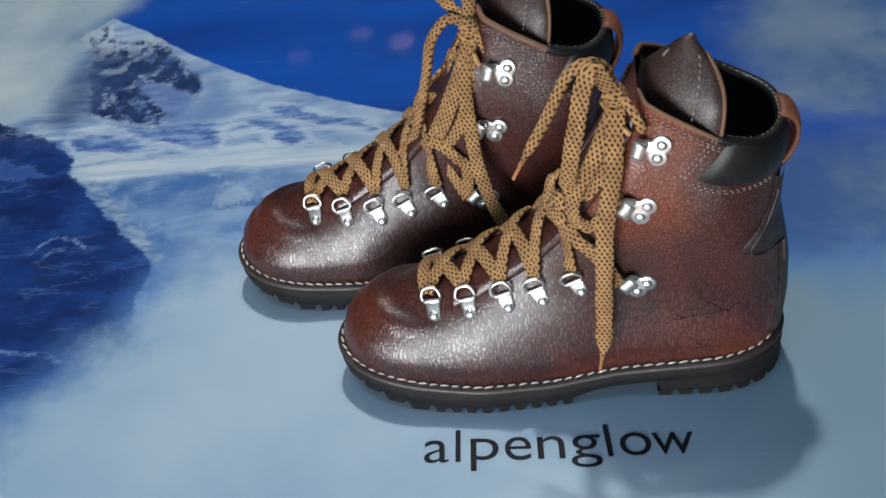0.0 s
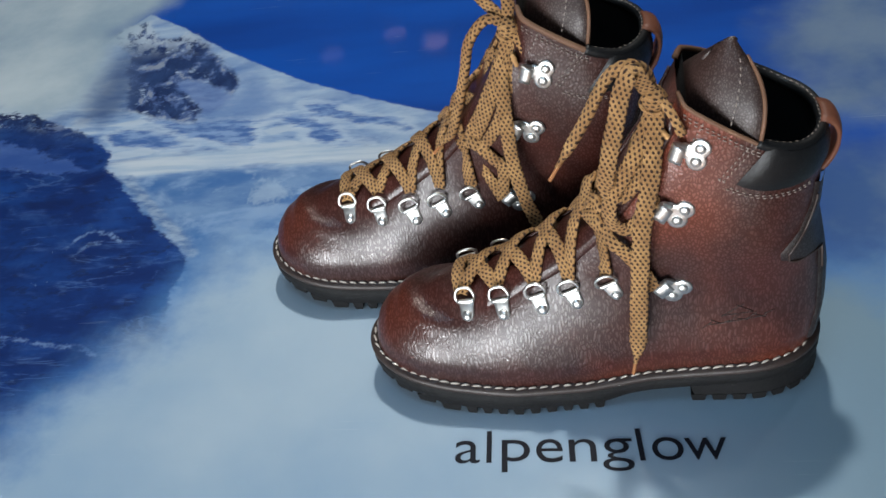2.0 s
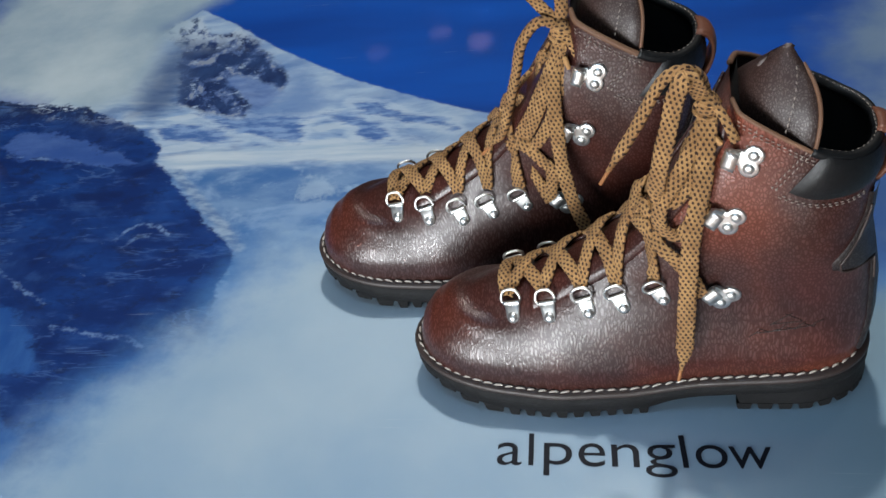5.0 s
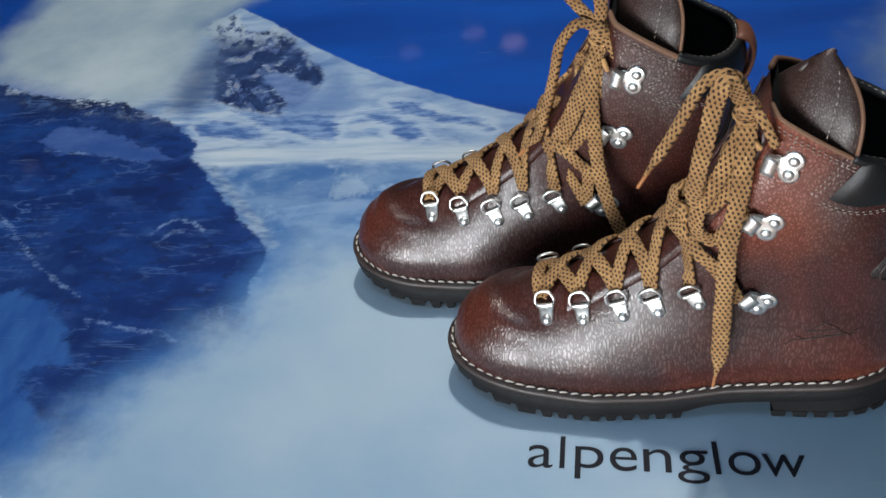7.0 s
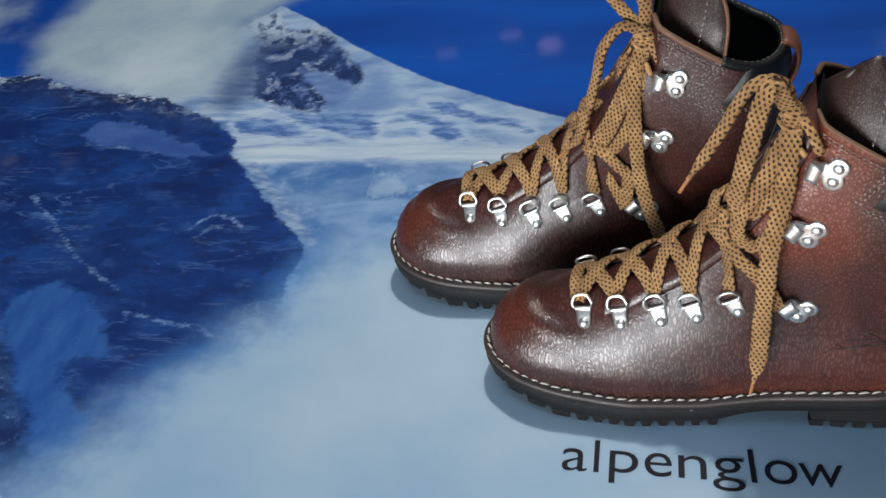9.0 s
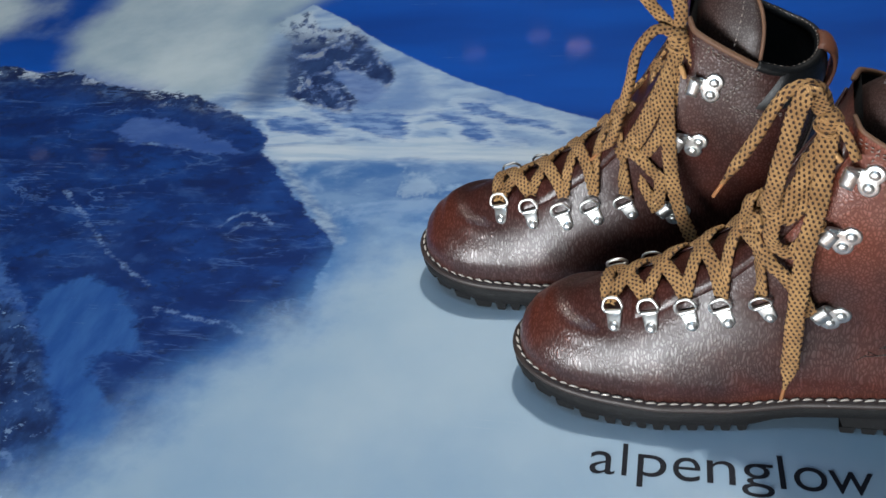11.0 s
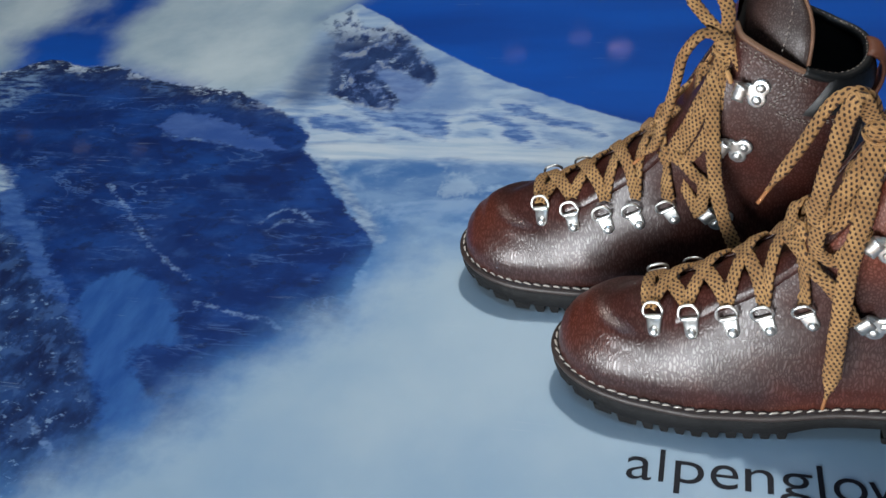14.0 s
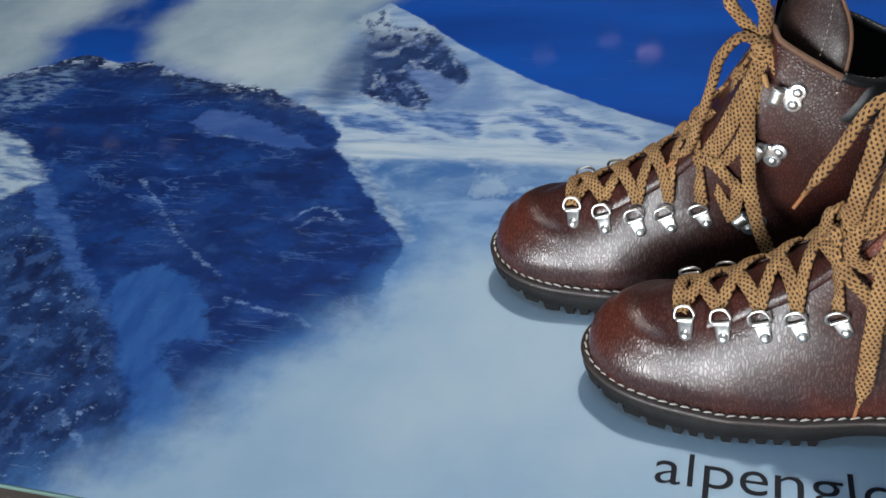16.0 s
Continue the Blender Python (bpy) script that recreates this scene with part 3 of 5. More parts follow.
    col = m.mix(m.math("MULTIPLY", mask("fog", 0.042, 0.11, 13, 8, (1, 1, 1), 0.6, 0.004), 0.85), col, srgb(76, 128, 186))
    col = m.mix(mask("fog", 0.04, 0.11, 14, 8, (1, 1, 1), 0.62, 0.026), col, fogtone)
    scratch = m.math("MULTIPLY", m.step(m.noise(m.coords((2.2, 170, 1), (0, 0, 0.02)), 5, 2, 0.4), 0.70, 0.74), m.step(m.noise(v, 13, 3), 0.52, 0.62))
    col = m.mix(m.math("MULTIPLY", scratch, 0.35), col, srgb(180, 195, 208))
    film = m.bump(m.math("ADD", m.math("MULTIPLY", scratch, 0.6), m.math("MULTIPLY", m.noise(v, 11, 2), 0.5)), 0.06, 0.001)
    m.put(m.bsdf.inputs["Coat Normal"], film)
    return m.set(Base_Color=col, Roughness=0.55, Coat_Weight=1.0, Coat_Roughness=m.step(m.noise(v, 30, 4), 0.3, 0.7, 0.03, 0.07), Coat_IOR=1.5,
                 Specular_IOR_Level=0.2)


def display_board():
    top = new("display_board")
    nx, ny = 520, 256
    xs, ys = np.meshgrid(np.linspace(BX0, BX1, nx), np.linspace(BY0, BY1, ny))
    co = np.stack([xs.ravel(), ys.ravel(), np.zeros(nx * ny)], 1)
    idx = np.arange(nx * ny).reshape(ny, nx)
    faces = np.stack([idx[:-1, :-1], idx[:-1, 1:], idx[1:, 1:], idx[1:, :-1]], -1).reshape(-1, 4)
    me = bpy.data.meshes.new("printed_sheet")
    me.from_pydata(co.tolist(), [], faces.tolist())
    for name, line in PICTURE.items():
        a = me.attributes.new(name, "FLOAT", "POINT")
        a.data.foreach_set("value", distance(co[:, 0], co[:, 1], line, True).astype(np.float32))
    for name, lines, closed in (("hollows", HOLLOWS, True), ("snow_lines", SNOW_LINES, False)):
        a = me.attributes.new(name, "FLOAT", "POINT")
        d = [distance(co[:, 0], co[:, 1], line, closed) for line in lines]
        a.data.foreach_set("value", (np.maximum.reduce(d) if closed else np.minimum.reduce(d)).astype(np.float32))
    me.materials.append(print_material())
    sheet = new("printed_sheet", me)
    sheet.parent = top
    tagged(sheet, "glossy printed film with snowy blue mountains and fog")
    edge = plain("green_acrylic_edge", srgb(92, 122, 118), 0.2, 0, 60, 0.2, 0.02)
    core = plain("black_board_core", srgb(26, 28, 26), 0.5, 0, 120, 0.3, 0.1)
    box_part("acrylic_edge", (BX0 - 0.001, BY0 - 0.001, -0.0048), (BX1 + 0.001, BY1 + 0.001, -0.0006), edge, top, "pale green clear acrylic edge", 0.0008)
    box_part("board_core", (BX0, BY0 + 0.0005, -0.03), (BX1, BY1, -0.0050), core, top, "black board core", 0.001)
    # the printed word: each letter's place and size on the board, leaning back slightly
    for ch, x0, x1, y0, y1, lean in (("a", -0.0846, -0.0685, -0.0003, 0.0178, 0.07), ("l", -0.0642, -0.0609, 0.0, 0.0256, 0.07), ("p", -0.0544, -0.0363, -0.0075, 0.0181, 0.07),
                                     ("e", -0.0322, -0.0153, 0.0, 0.0185, 0.08), ("n", -0.0113, 0.0059, 0.0004, 0.0182, 0.09), ("g", 0.0094, 0.0288, -0.0070, 0.0184, 0.10),
                                     ("l", 0.0325, 0.0359, 0.0008, 0.0262, 0.14), ("o", 0.0407, 0.0599, 0.0010, 0.0190, 0.10), ("w", 0.0600, 0.0858, 0.0012, 0.0182, 0.04)):
        text = bpy.data.curves.new("glyph", "FONT")
        text.body, text.size, text.offset, text.extrude = ch, 1.0, -0.003, 0.001
        ob = new("glyph", text)
        bpy.context.view_layer.update()
        me = bpy.data.meshes.new_from_object(ob.evaluated_get(bpy.context.evaluated_depsgraph_get()))
        bpy.data.objects.remove(ob)
        co = [v.co.copy() for v in me.vertices]
        ax, bx = min(c.x for c in co), max(c.x for c in co)
        ay, by = min(c.y for c in co), max(c.y for c in co)
        for v in me.vertices:
            y = y0 + (v.co.y - ay) / (by - ay) * (y1 - y0)
            v.co = (x0 + (v.co.x - ax) / (bx - ax) * (x1 - x0) - lean * y, y, 0.0002 + 0.0001 * (v.co.z > 0))
        me.materials.clear()
        me.materials.append(INK)
        me.name = "letter"
        letter = new("letter", me)
        letter.parent = sheet
        tagged(letter, "black printed letter %s" % ch)
    tagged(top, "glossy display board printed with a snowy mountain picture", "display board")
    return top


display_board()
# the stand that carries the board
box_part("display_plinth", (BX0 + 0.06, 0.06, FLOOR_Z), (BX1 - 0.06, BY1 - 0.06, -0.03), plain("dark_plinth", srgb(40, 38, 36), 0.6), None, "", 0.003)
tagged(bpy.data.objects["display_plinth"], "dark plinth carrying the printed display board", "plinth")

# ---------------------------------------------------------------- the boots
# A boot is built toe to heel along +x, its outer side towards -y, its middle on y = 0, the sole's tread on z = 0.
TOE, HEEL = -0.1470, 0.148


def lerp_table(x, xs, vs):
    return float(np.interp(x, xs, vs))


def soft_table(xs, vs, n=400, blur=9):
    """A table smoothed a little, as a function."""
    g = np.linspace(xs[0], xs[-1], n)
    y = np.interp(g, xs, vs)
    k = np.ones(blur) / blur
    for _ in range(2):
        y = np.convolve(np.pad(y, blur // 2, mode="edge"), k, "valid")
    return lambda x: float(np.interp(x, g, y))


side_out = soft_table([-0.151, -0.10, -0.045, 0.0, 0.04, 0.09, 0.148], [0.043, 0.046, 0.0505, 0.046, 0.0405, 0.0405, 0.039])
side_in = soft_table([-0.151, -0.10, -0.045, 0.0, 0.04, 0.09, 0.148], [0.046, 0.0475, 0.0475, 0.040, 0.035, 0.037, 0.038])
welt_z = soft_table([-0.151, -0.12, -0.06, 0.0, 0.06, 0.148], [0.0335, 0.028, 0.0225, 0.0208, 0.0262, 0.0325])
# middle line of the vamp and instep, and the back line
front_x = soft_table([0.024, 0.034, 0.048, 0.060, 0.070, 0.077, 0.0825, 0.088, 0.096, 0.108, 0.123, 0.140, 0.158, 0.190, 0.215, 0.232],
                     [-0.1415, -0.1410, -0.1375, -0.1305, -0.1200, -0.1040, -0.0815, -0.0625, -0.044, -0.024, -0.002, 0.014, 0.027, 0.047, 0.058, 0.064], 900, 9)
back_x = soft_table([0.024, 0.045, 0.065, 0.09, 0.12, 0.15, 0.19, 0.232], [0.1435, 0.1455, 0.1470, 0.1465, 0.143, 0.1395, 0.141, 0.142])
collar_z = soft_table([-0.2, 0.058, 0.075, 0.107, 0.125, 0.15], [0.226, 0.226, 0.217, 0.199, 0.192, 0.190])
_g = np.linspace(0.024, 0.232, 900)
_f = np.array([front_x(z) for z in _g])


def top_z(x):
    """Height of the instep's middle line at x."""
    return float(np.interp(x, _f, _g)) + max(0.0, x - 0.062) * 5.0


def smooth01(t):
    t = min(max(t, 0.0), 1.0)
    return t * t * (3 - 2 * t)


def ends(x, lo, hi, rf, rb, p=2.3):
    k = 1.0
    if x < lo + rf:
        k *= max(0.0, 1 - (1 - (x - lo) / rf) ** p) ** (1 / p)
    if x > hi - rb:
        k *= max(0.0, 1 - (1 - (hi - x) / rb) ** p) ** (1 / p)
    return k


DENTS = ((-0.099, 0.0752, 0.013, 0.0040, 0.0034, 0.10), (-0.082, 0.0715, 0.008, 0.0035, 0.0016, 0.1), (-0.124, 0.0640, 0.004, 0.007, 0.0010, -0.4),
         (-0.100, 0.0655, 0.016, 0.004, -0.0014, 0.15))


def dent(x, z):
    """How deep the creases lie that wear has put into the leather behind the toe cap."""
    d = 0.0
    for cx, cz, lx, lz, deep, tilt in DENTS:
        u, v = x - cx, (z - cz) + tilt * (x - cx)
        d += deep * math.exp(-(u / lx) ** 2 - (v / lz) ** 2)
    return d


def half(x, z, s):
    """Half width of the upper at x and nominal height z, on the outer (s = -1) or inner side."""
    w = (side_out if s < 0 else side_in)(x)
    base = (w - 0.0050 + 0.0030 * smooth01((z - 0.024) / 0.02)) * (1 - 0.10 * smooth01((z - 0.03) / 0.06))
    up = smooth01((z - 0.06) / 0.09)
    shaft = 0.0375 + 0.004 * smooth01((x - 0.06) / 0.05) - 0.003 * smooth01((z - 0.16) / 0.06) + (0.003 * smooth01((z - 0.12) / 0.08) if s > 0 else 0.0)
    base = base + (shaft - base) * up * smooth01((x + 0.03) / 0.08)
    h = top_z(x)
    p = 2.05 + 2.3 * smooth01((z - 0.085) / 0.1)
    r = (z - 0.024) / max(h - 0.024, 1e-6)
    dome = max(0.0, 1 - min(max(r, 0.0), 1.0) ** p) ** (1 / p)
    lo, hi = front_x(0.024), back_x(z)
    k = 1.0
    if x < lo + 0.055:
        k = max(0.0, 1 - max(0.0, 1 - (x - lo) / 0.055) ** 2.2) ** (1 / 2.2)
    if x > hi - 0.045:
        k *= max(0.0, 1 - (1 - max(hi - x, 0.0) / 0.045) ** 2.3) ** (1 / 2.3)
    return base * dome * k


def lift(x, z):
    """The nominal height z follows the welt below and the collar above."""
    b = smooth01((z - 0.085) / 0.14)
    a = 1 - smooth01((z - 0.024) / 0.05)
    return z + a * (welt_z(x) - 0.024) + b * (collar_z(x) - 0.226) - (dent(x, z) if x < -0.05 else 0.0)


def skin(x, z, s, out=0.0):
    """A point of the upper's skin, moved out along its normal."""
    x = min(max(x, front_x(z) + 1e-4), back_x(z) - 1e-4)
    p = Vector((x, s * half(x, z, s), lift(x, z)))
    if not out:
        return p
    return p + skin_normal(x, z, s) * out


def skin_normal(x, z, s):
    e = 0.0012
    lo, hi = front_x(z) + 2e-4, back_x(z) - 2e-4
    xa, xb = max(x - e, lo), min(x + e, hi)
    tx = Vector((xb, s * half(xb, z, s), lift(xb, z))) - Vector((xa, s * half(xa, z, s), lift(xa, z)))
    za, zb = z - e, z + e
    tz = Vector((x, s * half(x, zb, s), lift(x, zb))) - Vector((x, s * half(x, za, s), lift(x, za)))
    n = tx.cross(tz)
    if n.length < 1e-12:
        return Vector((0, s, 0))
    n.normalize()
    p = Vector((x, s * half(x, z, s), lift(x, z)))
    core = Vector((0.1 if z > 0.11 else min(max(x, -0.09), 0.1), 0, min(0.6 * z, 0.05) if z < 0.14 else p.z))
    if n.dot(p - core) < 0:
        n = -n
    return n


def crown(x, y, out=0.0):
    """A point on top of the instep at x, y."""
    s = -1 if y < 0 else 1
    lo, hi = 0.03, top_z(x)
    for _ in range(26):
        mid = (lo + hi) / 2
        if half(x, mid, s) > abs(y):
            lo = mid
        else:
            hi = mid
    z = (lo + hi) / 2
    n = Vector((0, y / 0.04, 1.0))
    dz = (top_z(min(x + 0.004, 0.06)) - top_z(x - 0.004)) / 0.008
    n = Vector((-dz, y / 0.03, 1.0)).normalized()
    return Vector((x, y, lift(x, z))) + n * out


def ring_faces(bm, rings, closed=True):
    """Joins rows of vertices into a skin of quads."""
    for a, b in zip(rings[:-1], rings[1:]):
        n = len(a)
        for i in range(n if closed else n - 1):
            j = (i + 1) % n
            try:
                bm.faces.new((a[i], a[j], b[j], b[i]))
            except ValueError:
                pass


def rows_mesh(rows, closed=False):
    bm = bmesh.new()
    ring_faces(bm, [[bm.verts.new(p) for p in r] for r in rows], closed)
    bmesh.ops.remove_doubles(bm, verts=bm.verts, dist=1e-5)
    bmesh.ops.recalc_face_normals(bm, faces=bm.faces)
    return bm


def contour(z, n=56, out=0.0, inset=0.0):
    lo, hi = front_x(z) + inset, back_x(z) - inset
    pts = []
    for s, order in ((-1, range(n + 1)), (1, range(n - 1, 0, -1))):
        for i in order:
            x = lo + (hi - lo) * (1 - math.cos(math.pi * i / n)) / 2
            h = max(half(x, z, s) - inset, 0.0) if 0 < i < n else 0.0
            pts.append(Vector((x, s * h, lift(x, z))))
    return pts


def catmull(pts, step=0.0012):
    """Even samples of a smooth line through points."""
    P = [Vector(p) for p in pts]
    P = [P[0] * 2 - P[1]] + P + [P[-1] * 2 - P[-2]]
    out = []
    for i in range(1, len(P) - 2):
        a, b, c, d = P[i - 1:i + 3]
        n = max(2, int((c - b).length / step))
        for k in range(n):
            t = k / n
            out.append(0.5 * ((2 * b) + (c - a) * t + (2 * a - 5 * b + 4 * c - d) * t * t + (3 * b - a - 3 * c + d) * t ** 3))
    return out + [P[-2]]


def ribbon(pts, width, face, thick=0.0026, taper=0.0, step=0.0011, twist=0.0):
    """A flat woven lace along points; face: roughly where its flat side looks, one way or one for each point."""
    line = catmull(pts, step)
    n = len(line)
    faces = face if isinstance(face, list) else [face]
    bm = bmesh.new()
    uv = bm.loops.layers.uv.new("UVMap")
    rings, run, ats = [], 0.0, []
    prof = [(-1, -0.3), (-0.85, -1), (0, -1.15), (0.85, -1), (1, -0.3), (1, 0.3), (0.85, 1), (0, 1.15), (-0.85, 1), (-1, 0.3)]
    for i, p in enumerate(line):
        q = i / (n - 1)
        t = (line[min(i + 1, n - 1)] - line[max(i - 1, 0)]).normalized()
        k = q * (len(faces) - 1)
        f0, f1 = faces[int(k)], faces[min(int(k) + 1, len(faces) - 1)]
        f = Vector(f0).lerp(Vector(f1), k - int(k))
        if twist:
            f = Matrix.Rotation(twist * q, 3, t) @ f
        side = t.cross(f)
        side = side.normalized() if side.length > 1e-6 else Vector((1, 0, 0))
        up = side.cross(t)
        if i:
            run += (p - line[i - 1]).length
        w = width / 2
        if taper and q > 1 - taper:
            w *= max(0.28, 1 - (q - 1 + taper) / taper)
        w *= 1 + 0.06 * math.sin(run * 1370) + 0.03 * math.sin(run * 210)
        rings.append([bm.verts.new(p + side * (a * w) + up * (b * thick / 2)) for a, b in prof])
        ats.append((run, w))
    for r in range(n - 1):
        for i in range(10):
            j = (i + 1) % 10
            f = bm.faces.new((rings[r][i], rings[r][j], rings[r + 1][j], rings[r + 1][i]))
            for loop, (rr, ii) in zip(f.loops, ((r, i), (r, j), (r + 1, j), (r + 1, i))):
                loop[uv].uv = (ats[rr][0], prof[ii][0] * ats[rr][1])
    bm.faces.new(rings[0][::-1]), bm.faces.new(rings[-1])
    return bm


def tube(pts, r, step=0.0012, sides=8, closed=False, squash=1.0):
    line = catmull(pts, step) if len(pts) > 2 else [Vector(p) for p in pts]
    bm = bmesh.new()
    rings, ref = [], Vector((0.31, 0.2, 0.93))
    n = len(line)
    for i, p in enumerate(line):
        t = (line[min(i + 1, n - 1)] - line[max(i - 1, 0)]).normalized()
        a = t.cross(ref).normalized()
        b = t.cross(a)
        rings.append([bm.verts.new(p + a * (r * math.cos(q)) + b * (r * squash * math.sin(q))) for q in [2 * math.pi * k / sides for k in range(sides)]])
    ring_faces(bm, rings)
    bm.faces.new(rings[0][::-1]), bm.faces.new(rings[-1])
    bmesh.ops.recalc_face_normals(bm, faces=bm.faces)
    return bm


def stitches(lines, length, width, gap, rnd):
    """Thread: short plump stitches lying along lines of (point, normal)."""
    bm = bmesh.new()
    for line in lines:
        run, nxt = 0.0, 0.0
        for (p, n), (q, m2) in zip(line[:-1], line[1:]):
            d = (q - p).length
            run += d
            if run >= nxt and d > 1e-7:
                t = (q - p).normalized()
                side = t.cross(n).normalized()
                t = (t + side * rnd.uniform(-0.25, -0.05)).normalized()
                ln = length * rnd.uniform(0.85, 1.1)
                prev = None
                for k, (f, w) in enumerate(((-0.5, 0.25), (-0.25, 0.9), (0.25, 0.9), (0.5, 0.25))):
                    c = p + t * (ln * f) + n * (0.0003 + width * 0.25 * (1 if 0 < k < 3 else -0.4))
                    row = [bm.verts.new(c + side * (width / 2 * w * math.cos(a)) + n * (width / 2 * w * math.sin(a))) for a in (0, 1.05, 2.1, 3.14, 4.2, 5.2)]
                    if prev:
                        ring_faces(bm, [prev, row])
                    else:
                        bm.faces.new(row[::-1])
                    prev = row
                bm.faces.new(prev)
                nxt = run + length + gap
    return bm


def sole_line(s, n=70, grow=0.0):
    """Outline of the sole on one side from toe to heel."""
    pts = []
    for i in range(n + 1):
        x = TOE - grow + (HEEL - TOE + 2 * grow) * (1 - math.cos(math.pi * i / n)) / 2
        w = ((side_out if s < 0 else side_in)(x) + grow) * ends(x, TOE - grow, HEEL + grow, 0.068, 0.048, 2.15)
        pts.append((x, s * w))
    return pts


def sole_loop(grow=0.0, n=70):
    return sole_line(-1, n, grow) + sole_line(1, n, grow)[-2:0:-1]


def spring(x):
    """How far the tread lifts off the ground towards the toe."""
    return 0.015 * smooth01((-0.075 - x) / 0.075)


def frame_at(x, z, s, lean):
    """Axes on the skin: along the throat, down and away from it, and out; lean turns them."""
    n = skin_normal(x, z, s)
    p = skin(x, z, s)
    down = Vector((0, 0, -1)) - n * n.dot(Vector((0, 0, -1)))
    down.normalize()
    down = Matrix.Rotation(lean * -s, 3, n) @ down
    along = down.cross(n).normalized()
    m = Matrix((along, down, n)).transposed().to_4x4()
    m.translation = p
    return m


def plate(bm, m, outline, z0, thick, dome=0.0):
    """A small pressed plate with rounded rim from an outline in the plate's plane."""
    c = Vector((sum(p[0] for p in outline) / len(outline), sum(p[1] for p in outline) / len(outline), 0))
    rings = []
    for k, h in ((1.0, z0), (1.0, z0 + thick * 0.6), (0.9, z0 + thick), (0.45, z0 + thick + dome * 0.8)):
        rings.append([bm.verts.new(m @ Vector((c.x + (x - c.x) * k, c.y + (y - c.y) * k, h))) for x, y in outline])
    ring_faces(bm, rings)
    bm.faces.new(rings[-1])
    return bm


def dome(bm, m, x, y, r, z0, h):
    rings = []
    for k in range(5):
        a = k / 4 * math.pi / 2 * 0.94
        rings.append([bm.verts.new(m @ Vector((x + r * math.cos(a) * math.cos(q), y + r * math.cos(a) * math.sin(q), z0 + h * math.sin(a)))) for q in [2 * math.pi * i / 14 for i in range(14)]])
    ring_faces(bm, rings)
    bm.faces.new(rings[-1])
    return bm


def d_ring(boot, x, z, s, lean):
    """A pressed lace loop: tongue-shaped plate, rivet and a D of bent wire."""
    m = frame_at(x, z, s, lean) @ Matrix.Diagonal((0.86, 0.9, 0.95, 1))
    out = []
    for k in range(9):
        a = math.pi * k / 8
        out.append((0.0050 * math.cos(a), 0.0025 + 0.0050 * math.sin(a)))
    out += [(-0.0060, -0.0065), (0.0060, -0.0065)]
    eye = part("lace_loop", plate(bmesh.new(), m, out, 0.0002, 0.0013, 0.0003), CHROME, boot, "polished metal lace loop")
    part("rivet", dome(bmesh.new(), m, 0, 0.0034, 0.0039, 0.0012, 0.0027), CHROME, eye)
    pts = [(-0.0035, -0.0062, 0.0015), (-0.0068, -0.0075, 0.0022), (-0.0075, -0.0105, 0.0036), (-0.005, -0.0150, 0.0050), (0, -0.0163, 0.0054), (0.005, -0.0150, 0.0050),
           (0.0075, -0.0105, 0.0036), (0.0068, -0.0075, 0.0022), (0.0035, -0.0062, 0.0015)]
    part("wire_ring", tube([m @ Vector(p) for p in pts], 0.00095), CHROME, eye)
    part("bar", tube([m @ Vector(p) for p in ((-0.0066, -0.0068, 0.0020), (0, -0.0068, 0.0022), (0.0066, -0.0068, 0.0020))], 0.0014), CHROME, eye)
    return m


def speed_hook(boot, x, z, s, lean):
    """A lace hook: three-lobed plate with two rivets and a bent tab."""
    m = frame_at(x, z, s, lean) @ Matrix.Diagonal((1.02, 1.02, 1.1, 1))
    out = []
    for k in range(42):
        a = 2 * math.pi * k / 42
        lobes = ((0.0042, 0.0030, 0.0056), (-0.0042, 0.0030, 0.0056), (0.0, -0.0040, 0.0046))
        r = 0.0
        for cx, cy, cr in lobes:
            b = cx * math.cos(a) + cy * math.sin(a)
            disc = b * b - (cx * cx + cy * cy - cr * cr)
            if disc > 0:
                r = max(r, b + math.sqrt(disc))
        out.append((r * math.cos(a), r * math.sin(a)))
    hook = part("lace_hook", plate(bmesh.new(), m, out, 0.0003, 0.0013), CHROME, boot, "nickel lace hook with two rivets")
    for cx in (0.0042, -0.0042):
        part("rivet", dome(bmesh.new(), m, cx, 0.0030, 0.0032, 0.0014, 0.0019), CHROME, hook)
    rows = []
    for yy, zz, w in ((-0.004, 0.0014, 0.0040), (-0.0090, 0.0022, 0.0046), (-0.0118, 0.0048, 0.0050), (-0.0104, 0.0078, 0.0052), (-0.0040, 0.0086, 0.0050)):
        rows.append([m @ Vector((w * a, yy, zz)) for a in (-1, -0.6, 0, 0.6, 1)])
    tab = part("hook_tab", rows_mesh(rows), CHROME, hook)
    sol = tab.modifiers.new("thick", "SOLIDIFY")
    sol.thickness = 0.0011
    return m


def skin_patch(test_rows, out):
    """Rows of (x, z, s) laid on the skin as an extra layer of leather."""
    return rows_mesh([[skin(x, z, s, out) for x, z, s in row] for row in test_rows])


